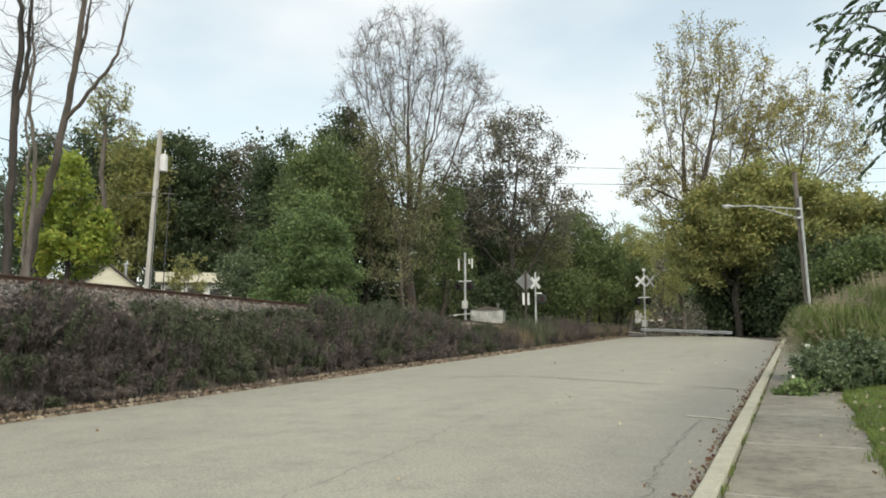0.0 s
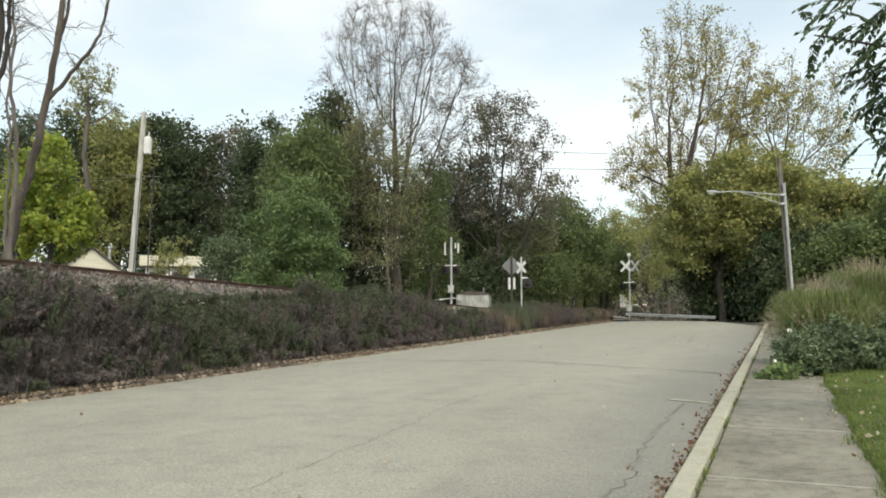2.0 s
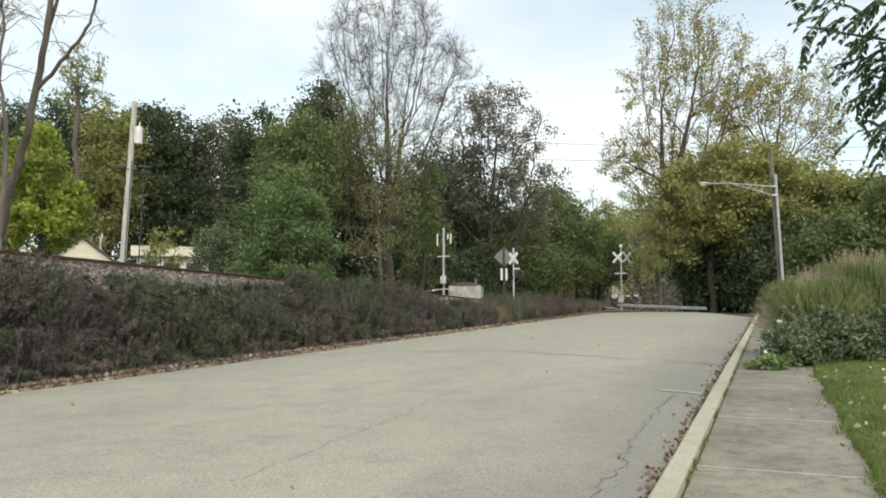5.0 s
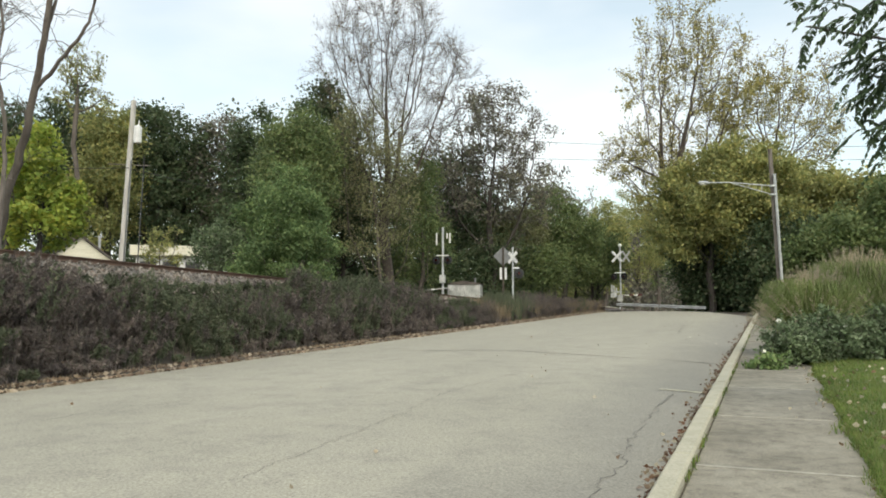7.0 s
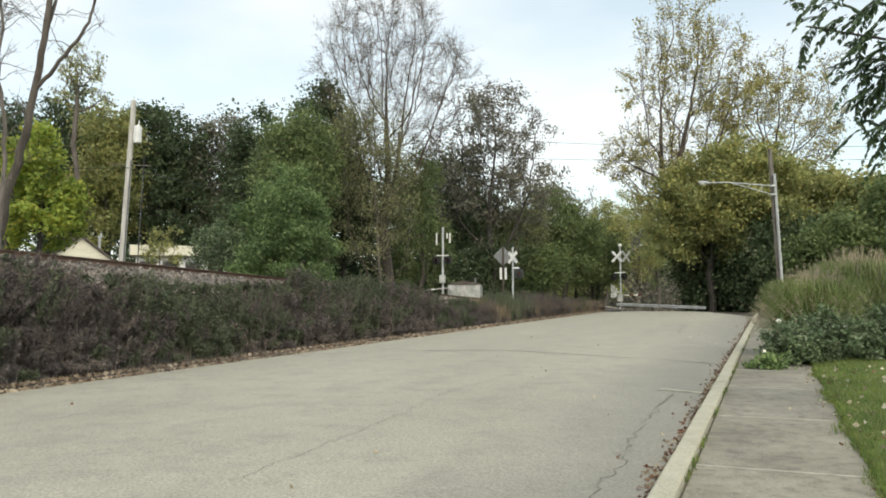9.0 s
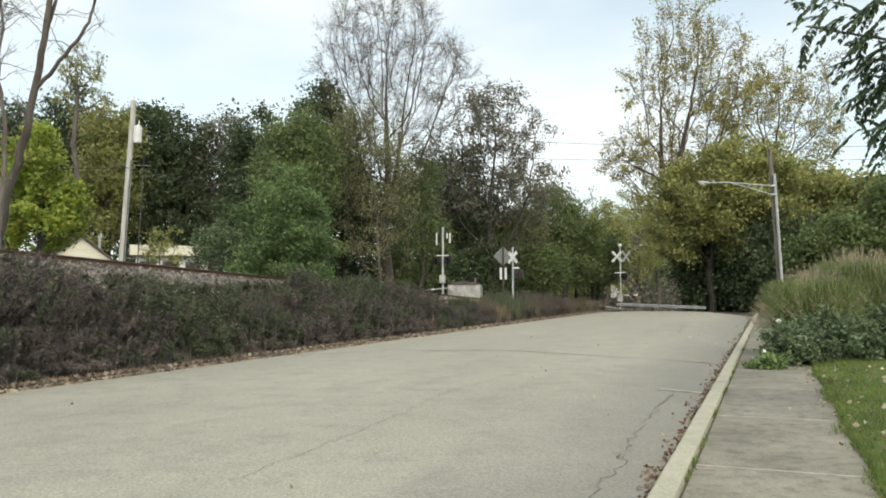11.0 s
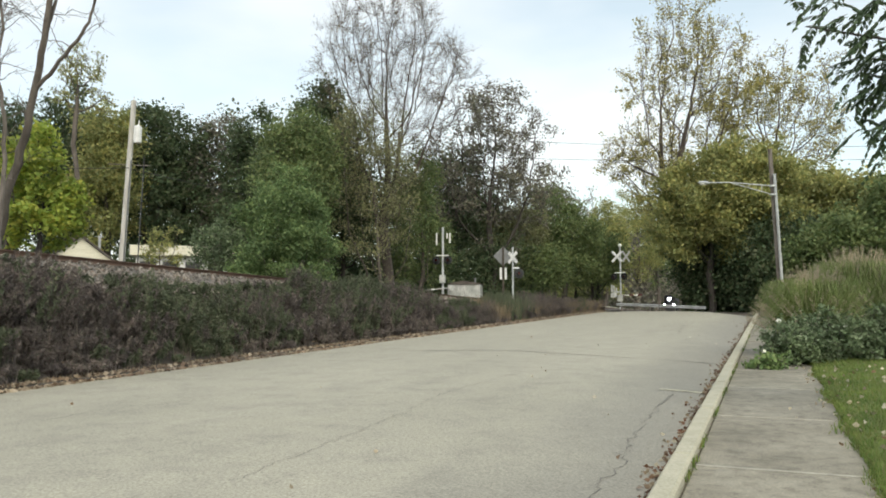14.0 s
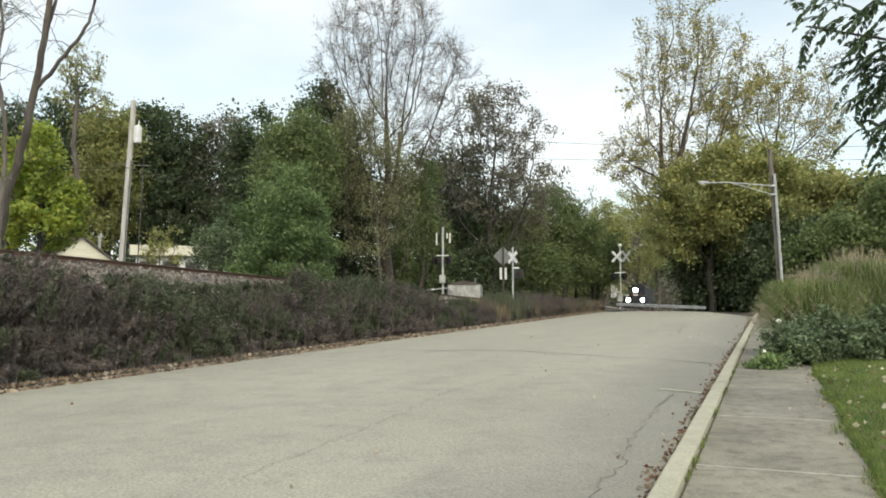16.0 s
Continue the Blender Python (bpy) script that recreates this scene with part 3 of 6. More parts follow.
def tree(name, x, y, height, trunk_r, crown_z, rx, rz, leaf, bark, label, seed, points=420, twigs=3, leaves=9000, size=0.22, lean=(0, 0), first=0.3,
         clump=0.5, rise=0.25, z=None, category="tree", stems=1, group="trees", fine=0.006, ry=None, lobes=(), uneven=0.45, twig=2.2, sparse=1.0, flat=0.0, step_by=13, fork=0):
    """A tree in two parts: trunk with limbs and twigs, and a crown of leaves in clumps along the twigs.
    crown_z: height of the crown's middle over the foot; rx, ry, rz: its half-axes; lobes: further
    boughs (right, up, half-width, half-height) beside that middle, seen from the road."""
    rng = np.random.default_rng(seed)
    z = float(ground_z(x, y)) - 0.1 if z is None else z
    thing = base(name, pose(x, y, z), label, category, group)
    C = np.array([*lean, crown_z])
    right = np.array([y, -x, 0]) / math.hypot(x, y)
    env = [(*C, rx, ry or rx, rz)]
    for u, h, w, k in lobes:
        env.append((*(C + right * u + np.array([0, 0, h])), w, w, k))
    A = crown_points(rng, points, env, seed, uneven)
    A = A[A[:, 2] > 0.05 * height]
    D = max(0.05, (rx * (ry or rx) * rz) ** (1 / 3) / step_by)
    starts = []
    for s in range(stems):
        a = rng.uniform(0, 6.283)
        off = np.array([math.cos(a), math.sin(a), 0]) * (0.22 * rx if stems > 1 else 0)
        top = off + np.array([lean[0] * 0.6, lean[1] * 0.6, max(first * height, D * 2)])
        k = max(4, int(top[2] / D))
        t = np.linspace(0, 1, k)[:, None]
        starts.append(off * 0.3 + (top - off * 0.3) * t + np.column_stack([np.sin(t[:, 0] * 5 + seed + s), np.cos(t[:, 0] * 4 + seed), 0 * t[:, 0]]) * 0.018 * height * t)
    P, par = grow(rng, starts, A, D, D * 1.7, rise)
    n = len(P)
    kids = np.bincount(par[par >= 0], minlength=n)
    tips_under = np.where(kids == 0, 1.0, 0.0)
    for i in range(n - 1, -1, -1):
        if par[i] >= 0:
            tips_under[par[i]] += tips_under[i]
    power = math.log(max(2.0, tips_under.max())) / math.log(max(1.5, trunk_r / fine))
    rad = fine * tips_under ** (1 / power)
    for line_at in np.flatnonzero(par < 0):
        rad[line_at] *= 1.4
    main = np.full(n, -1)
    for i in range(n):
        if par[i] >= 0 and (main[par[i]] < 0 or tips_under[i] > tips_under[main[par[i]]]):
            main[par[i]] = i
    thick, thin = [], []
    for i in range(n):
        if par[i] < 0 or main[par[i]] != i:
            line = [i]
            while main[line[-1]] >= 0:
                line.append(main[line[-1]])
            pts, r = P[line], rad[line]
            if par[i] >= 0:
                pts, r = np.concatenate([P[par[i]][None], pts]), np.concatenate([[r[0]], r])
            if len(pts) > 1:
                (thick if r[0] > 4 * fine else thin).append((pts, r))
    V, Q, m = [], [], 0
    for lines, sides in ((thick, 7), (thin, 3)):
        if lines:
            v, q = tubes(lines, sides)
            V.append(v)
            Q.append(q + m)
            m += len(v)
    outer = np.flatnonzero((tips_under <= 3) & (par >= 0))
    i = np.repeat(outer, twigs)
    way = P[i] - P[par[i]]
    way = way / (np.linalg.norm(way, axis=1)[:, None] + 1e-9) + rng.normal(size=(len(i), 3)) * 0.55 + np.array([0, 0, rise * 0.6])
    way /= np.linalg.norm(way, axis=1)[:, None] + 1e-9
    end = P[i] + way * D * twig * rng.uniform(0.4, 1.2, (len(i), 1))
    v, q = sticks(P[i], end, fine * 0.9, fine * 0.5)
    V.append(v)
    Q.append(q + m)
    m += len(v)
    if fork:
        k = np.repeat(np.arange(len(i)), fork)
        root = P[i[k]] + (end[k] - P[i[k]]) * rng.uniform(0.2, 0.9, (len(k), 1))
        side = way[k] + rng.normal(size=(len(k), 3)) * 0.5
        v, q = sticks(root, root + side * D * twig * rng.uniform(0.15, 0.55, (len(k), 1)), fine * 0.6, fine * 0.35)
        V.append(v)
        Q.append(q + m)
    arrays("trunk", np.concatenate(V), np.concatenate(Q), bark, thing, smooth=True)
    if leaves:
        w = rng.gamma(sparse, 1.0, len(i))
        j = rng.choice(len(i), leaves, p=w / w.sum())
        c = P[i[j]] + (end[j] - P[i[j]]) * rng.uniform(0.1, 1.1, (leaves, 1)) + rng.normal(size=(leaves, 3)) * clump * np.array([1, 1, 0.7])
        c[:, 2] = np.maximum(c[:, 2], 0.08)
        arrays("crown", *leaves_at(rng, c, size, size * 0.62, 0.3, flat), leaf, thing)
    return thing


# ---- woods and trees along the line ----
tree("bare_tree", -23.74, 46.41, 22.8, 0.36, 17.0, 5.6, 5.9, LEAF_BUFF, TWIG_BARK,
     "tall half-bare tree with fine upright twigs beside the track", 1, points=1500, twigs=4, fork=3, leaves=5500, size=0.11, first=0.36, clump=0.22, rise=0.6, fine=0.0095, twig=2.3, uneven=0.3, sparse=0.5, step_by=14,
     lobes=[(0, -5.5, 3.4, 3.6)])
tree("broadleaf_tree", -23.47, 43.81, 15.33, 0.16, 8.0, 2.6, 6.0, LEAF_DRAB, GREY_BARK,
     "vine-hung drab tree under the tall bare one", 2, points=520, twigs=5, leaves=15000, size=0.12, first=0.1, clump=0.3, lobes=[(-1.6, 4.0, 1.6, 2.6), (1.7, -1.0, 1.3, 4.0)], rise=0.3)
tree("broadleaf_tree", -23.35, 49.83, 11.81, 0.2, 6.6, 2.2, 5.2, LEAF_MOSS, GREY_BARK,
     "slender olive-green tree by the track", 3, points=300, leaves=14000, size=0.18, clump=0.35, first=0.1, lobes=[(1.4, -2.2, 1.2, 2.6)])
tree("broadleaf_tree", -21.41, 60.44, 20.56, 0.34, 12.6, 4.6, 7.6, LEAF_DUSKY, DARK_BARK,
     "open-crowned tree with dusky purple-brown leaves", 4, points=620, twigs=4, leaves=15000, size=0.21, first=0.22, clump=0.3, fine=0.013, rise=0.3, lobes=[(3.2, -2.6, 2.2, 3.4), (-3.2, -2.0, 2.0, 4.0)], sparse=0.8)
tree("broadleaf_tree", -25.88, 62.89, 15.02, 0.33, 9.09, 3.91, 5.94, LEAF_DARK, DARK_BARK,
     "dark leafy tree behind the crossing", 5, leaves=13500, size=0.26, clump=0.42, first=0.1)
tree("green_tree", -24.52, 35.21, 8.01, 0.18, 4.3, 2.75, 3.3, LEAF_GREEN, GREY_BARK,
     "full bushy green tree behind the track", 6, points=420, twigs=3, leaves=36000, size=0.15, first=0.05, clump=0.24, rise=0.05, lobes=[(0, 2.4, 1.5, 1.6), (-1.1, -1.6, 2.0, 1.7), (1.0, -1.4, 2.0, 1.8)])
tree("green_tree", -26.80, 39.67, 12.28, 0.27, 8.57, 2.25, 3.71, LEAF_MOSS, GREY_BARK,
     "taller moss-green tree behind the bushy one", 7, leaves=20250, size=0.19, first=0.15, clump=0.5)
tree("broadleaf_tree", -28.90, 48.56, 13.88, 0.31, 8.24, 2.89, 5.65, LEAF_DARK, DARK_BARK,
     "dark leafy tree in the wood edge", 8, leaves=18900, size=0.24, clump=0.42, first=0.1)
tree("broadleaf_tree", -28.61, 45.42, 16.11, 0.35, 10.63, 2.42, 5.48, LEAF_DARK, GREY_BARK,
     "dark green tree topping the wood edge", 9, leaves=17000, size=0.22, clump=0.42, first=0.2)
tree("broadleaf_tree", -38.09, 51.17, 17.20, 0.38, 10.50, 2.97, 6.71, LEAF_DARK, DARK_BARK,
     "dark green woodland tree", 10, leaves=17550, size=0.26, clump=0.42, first=0.1)
tree("broadleaf_tree", -43.68, 53.14, 17.59, 0.39, 10.81, 2.92, 6.78, LEAF_DUSKY, DARK_BARK,
     "dusky woodland tree with gaps of sky", 11, leaves=10800, size=0.26, clump=0.42, first=0.1)
tree("broadleaf_tree", -45.17, 50.33, 16.81, 0.37, 10.35, 2.59, 6.46, LEAF_DARK, DARK_BARK,
     "dark green woodland tree", 12, leaves=12150, size=0.26, clump=0.42, first=0.1)
tree("broadleaf_tree", -46.49, 47.60, 17.62, 0.39, 10.92, 2.97, 6.71, LEAF_DARK, DARK_BARK,
     "dark green woodland tree", 13, leaves=18900, size=0.26, clump=0.42, first=0.1)
tree("broadleaf_tree", -46.24, 43.36, 16.24, 0.36, 10.28, 2.56, 5.96, LEAF_OLIVE, DARK_BARK,
     "olive-green tree in the wood edge", 14, leaves=17550, size=0.24, clump=0.42, first=0.1)
tree("broadleaf_tree", -50.89, 43.56, 17.68, 0.39, 11.08, 3.09, 6.60, LEAF_DARK, DARK_BARK,
     "dark green woodland tree", 15, leaves=16200, size=0.26, clump=0.42, first=0.1)
tree("broadleaf_tree", -56.37, 43.40, 17.58, 0.39, 11.10, 3.42, 6.48, LEAF_DARK, DARK_BARK,
     "dark green woodland tree", 16, leaves=16200, size=0.26, clump=0.42, first=0.1)
tree("slender_tree", -41.95, 36.49, 18.72, 0.16, 16.2, 1.5, 2.1, LEAF_OLIVE, GREY_BARK,
     "slender thinly leaved tree above the wood", 17, points=240, twigs=3, leaves=1400, size=0.17, first=0.6, clump=0.16, fine=0.012, rise=0.4, lobes=[(1.5, -2.0, 0.8, 0.9), (-0.8, -1.8, 0.8, 1.0)])
tree("lime_tree", -23.6, 19.3, 6.87, 0.1, 3.65, 1.25, 1.45, LEAF_LIME, DARK_BARK,
     "young tree with bright yellow-green leaves behind the track", 18, points=190, leaves=5600, size=0.19, first=0.12, clump=0.15, lobes=[(-0.4, 1.8, 0.95, 1.3), (0.8, 0.3, 0.7, 0.9)], flat=0.2)
tree("lime_tree", -25.55, 19.56, 7.65, 0.1, 4.6, 0.8, 2.5, LEAF_LIME, DARK_BARK,
     "young tree with bright yellow-green leaves behind the track", 19, points=130, leaves=2600, size=0.19, first=0.15, clump=0.15, lobes=[(0.6, 1.5, 0.5, 0.6)], flat=0.2)
tree("sapling", -29.18, 31.05, 5.00, 0.05, 3.4, 1.1, 1.35, LEAF_OLIVE, GREY_BARK,
     "small pale green sapling beyond the rails", 20, points=110, leaves=1500, size=0.13, first=0.1, clump=0.1)
tree("shrub", -28.82, 35.56, 5.16, 0.06, 3.71, 1.78, 1.45, LEAF_SHRUB, GREY_BARK,
     "blue-green bush beyond the rails", 21, stems=4, leaves=6000, size=0.16, first=0.05, clump=0.3, rise=0.05)
tree("tall_shrub", -21.04, 64.94, 9.28, 0.20, 5.42, 3.00, 3.87, LEAF_DRAB, DARK_BARK,
     "brownish thicket tree behind the crossing signs", 22, stems=3, leaves=16200, size=0.22, clump=0.42, first=0.08)
tree("tall_shrub", -18.37, 70.43, 11.16, 0.25, 6.28, 3.98, 4.89, LEAF_MOSS, DARK_BARK,
     "olive thicket tree behind the crossing", 23, stems=3, leaves=20250, size=0.24, clump=0.42, first=0.08)
tree("tall_shrub", -18.63, 63.80, 6.10, 0.13, 3.68, 2.67, 2.42, LEAF_MOSS, DARK_BARK,
     "low olive thicket behind the crossing signs", 24, stems=3, leaves=12150, size=0.2, clump=0.42, first=0.05)
tree("tall_shrub", -17.43, 79.52, 9.21, 0.20, 5.25, 3.53, 3.96, LEAF_MOSS, DARK_BARK,
     "green thicket beyond the crossing", 25, stems=3, leaves=13500, size=0.24, clump=0.42, first=0.08)
tree("broadleaf_tree", -23.94, 122.39, 18.24, 0.40, 10.41, 3.41, 7.83, LEAF_OLIVE, GREY_BARK,
     "pale olive tree far down the line", 26, leaves=12150, size=0.36, first=0.1, clump=0.7)
tree("broadleaf_tree", -26.12, 168.19, 27.08, 0.60, 17.09, 6.68, 9.99, LEAF_OLIVE, GREY_BARK,
     "olive tree beside the line", 27, leaves=20000, size=0.32, first=0.15, clump=0.6)
tree("broadleaf_tree", -25.95, 195.43, 27.03, 0.59, 17.62, 7.00, 9.41, LEAF_MOSS, GREY_BARK,
     "drab olive tree far down the line", 28, leaves=15000, size=0.42, first=0.1, clump=0.9)
tree("broadleaf_tree", -28.77, 129.03, 20.18, 0.44, 11.60, 3.83, 8.58, LEAF_BUFF, PALE_BARK,
     "thin buff tree far off", 29, leaves=2025, size=0.26, first=0.1, clump=0.7, fine=0.03)
tree("tall_tree", -6.43, 71.16, 28.37, 0.42, 19.4, 5.4, 9.0, LEAF_GOLD, TWIG_BARK,
     "tall thin-crowned tree with yellowing leaves", 30, stems=2, points=950, twigs=4, leaves=10000, fork=1, size=0.22, first=0.36, clump=0.26, rise=0.5, fine=0.013, sparse=0.3, lobes=[(-5.0, -5.4, 3.2, 2.3)], uneven=0.4)
tree("tall_tree", -6.43, 73.33, 18.15, 0.2, 12.6, 4.0, 4.0, LEAF_GOLD, TWIG_BARK,
     "leaning lower tree with yellowing leaves", 31, lean=(-2.9, -1.2), points=300, leaves=4200, size=0.2, first=0.4, clump=0.25, rise=0.15, fine=0.013, sparse=0.3)
tree("tall_tree", 0.40, 76.24, 23.95, 0.38, 17.4, 6.0, 6.3, LEAF_GOLD, TWIG_BARK,
     "spreading tree with thin yellow foliage", 32, points=620, twigs=4, leaves=9000, fork=1, size=0.22, first=0.36, clump=0.28, rise=0.45, fine=0.013, sparse=0.3, lobes=[(4.0, -1.8, 2.6, 2.6)])
tree("broadleaf_tree", -4.27, 65.56, 12.96, 0.29, 8.41, 3.88, 4.55, LEAF_OLIVE, DARK_BARK,
     "dense olive and yellow tree over the dark wood", 33, leaves=27000, size=0.27, first=0.35, clump=0.38)
tree("broadleaf_tree", -0.67, 64.91, 13.34, 0.29, 8.50, 3.98, 4.84, LEAF_OLIVE, DARK_BARK,
     "dense olive and yellow tree over the dark wood", 34, leaves=27000, size=0.27, first=0.35, clump=0.38)
tree("broadleaf_tree", 3.72, 68.95, 11.77, 0.26, 7.68, 3.88, 4.09, LEAF_OLIVE, DARK_BARK,
     "dense yellow-olive tree behind the lamp", 35, leaves=24300, size=0.27, first=0.3, clump=0.38)
tree("broadleaf_tree", -5.93, 69.20, 10.36, 0.23, 7.21, 3.65, 3.15, LEAF_OLIVE, PALE_BARK,
     "olive tree at the wood's edge", 36, leaves=14850, size=0.27, first=0.2, clump=0.38)
tree("broadleaf_tree", -2.75, 70.55, 7.92, 0.17, 3.57, 4.37, 4.36, LEAF_DARK, DARK_BARK,
     "shaded dark underwood tree", 37, stems=3, leaves=27000, size=0.26, first=0.04, clump=0.6)
tree("broadleaf_tree", 1.12, 63.50, 7.29, 0.16, 3.25, 3.42, 4.04, LEAF_DARK, DARK_BARK,
     "shaded dark underwood tree", 38, stems=3, leaves=21600, size=0.26, first=0.04, clump=0.6)
tree("broadleaf_tree", 4.88, 58.58, 6.52, 0.14, 3.09, 3.45, 3.43, LEAF_MOSS, DARK_BARK,
     "dark green tree behind the shrubs", 39, stems=3, leaves=21600, size=0.24, first=0.04, clump=0.38)
tree("broadleaf_tree", 7.80, 66.34, 10.9, 0.24, 6.6, 2.99, 4.0, LEAF_OLIVE, DARK_BARK,
     "yellow-green tree behind the shrubs", 40, leaves=18900, size=0.26, first=0.1, clump=0.38)
tree("broadleaf_tree", 9.10, 58.20, 9.6, 0.22, 5.2, 3.31, 4.3, LEAF_MOSS, DARK_BARK,
     "green tree behind the shrubs", 41, leaves=18900, size=0.26, first=0.1, clump=0.38)


# ---- thickets and distance ----
def thicket(x0, y0, x1, y1, deep, height, leaves, size, leaf, label, seed, uneven=0.5):
    """A belt of undergrowth between two points, of leaves in clumps with an uneven top."""
    rng = np.random.default_rng(seed)
    n = max(6, leaves // 70)
    t = rng.uniform(0, 1, n)
    L = math.hypot(x1 - x0, y1 - y0)
    sx, sy = -(y1 - y0) / L, (x1 - x0) / L
    w = rng.normal(size=n) * deep * 0.4
    x, y = x0 + (x1 - x0) * t + sx * w, y0 + (y1 - y0) * t + sy * w
    top = np.array([height * (1 + uneven * noise.noise((a * 0.22, b * 0.22, seed)) + 0.3 * uneven * noise.noise((a * 0.9, b * 0.9, seed))) for a, b in zip(x, y)])
    c = np.column_stack([x, y, ground_z(x, y) + top * rng.uniform(0.0, 1, n) ** 0.8])
    c = np.repeat(c, 70, 0)
    s = min(0.8, height * 0.16)
    c = c + rng.normal(size=c.shape) * np.array([s, s, s * 0.7])
    c[:, 2] = np.maximum(c[:, 2], ground_z(c[:, 0], c[:, 1]) + 0.03)
    return tagged(arrays("undergrowth", *leaves_at(rng, c, size, size * 0.62), leaf), label, "undergrowth", kind="stuff")


thicket(-95, 50, -41, 76, 6, 18.0, 70000, 0.42, LEAF_DARK, "dense dark wood behind the trees", 301)
thicket(-41, 76, -23, 96, 6, 14.0, 46000, 0.36, LEAF_DUSKY, "drab brownish wood behind the crossing", 302)
thicket(-50, 42.5, -30, 52.5, 3, 4.2, 26000, 0.26, LEAF_DARK, "dark undergrowth at the wood's edge", 303)
thicket(-30, 53, -23, 64, 2.5, 3.4, 16000, 0.22, LEAF_DARK, "dark undergrowth behind the signal", 304)
thicket(-25.5, 56.5, -18.6, 63.5, 1.6, 5.0, 13000, 0.22, LEAF_DARK, "dark green brush behind the signal cabinet", 317)
thicket(-23.5, 66, -21.5, 92, 2.5, 3.6, 14000, 0.22, LEAF_OLIVE, "olive brush along the railway line", 305)
thicket(-5.5, 70.0, 1.5, 63.5, 2.5, 6.0, 26000, 0.26, LEAF_DARK, "deep shaded undergrowth beyond the guard rail", 307)
thicket(-5.6, 89, 16, 86, 5, 9.0, 30000, 0.4, LEAF_DARK, "dark wood behind the road's end", 308)
thicket(2.0, 60, 20, 58, 4, 5.0, 22000, 0.28, LEAF_MOSS, "dark green brush behind the shrubs", 309)
thicket(-120, 300, -37, 345, 12, 24.0, 16000, 1.3, LEAF_DUSKY, "hazy distant wood down the line", 311)
thicket(-27, 120, -36, 300, 5, 14.0, 44000, 0.7, LEAF_DUSKY, "drab wood edge along the far line", 312)
thicket(-95, 415, -41, 425, 8, 32.0, 20000, 1.4, LEAF_DUSKY, "hazy wood far down the line", 315)
thicket(-26, 425, 15, 415, 8, 32.0, 18000, 1.4, LEAF_DUSKY, "hazy wood far down the line", 316)
thicket(-66, 430, -39, 436, 4, 34.0, 14000, 1.6, LEAF_DUSKY, "hazy wood far down the line", 318)
thicket(-37, 52, -26.5, 56.5, 2, 5.5, 16000, 0.24, LEAF_DARK, "dark undergrowth behind the tall bare tree", 319)
thicket(-42, 33, -33, 27, 2, 2.2, 8000, 0.2, LEAF_DARK, "dark low bushes behind the track", 313)
thicket(-33, 26, -27, 15, 1.5, 1.5, 6000, 0.16, LEAF_OLIVE, "low olive bushes behind the track", 314)


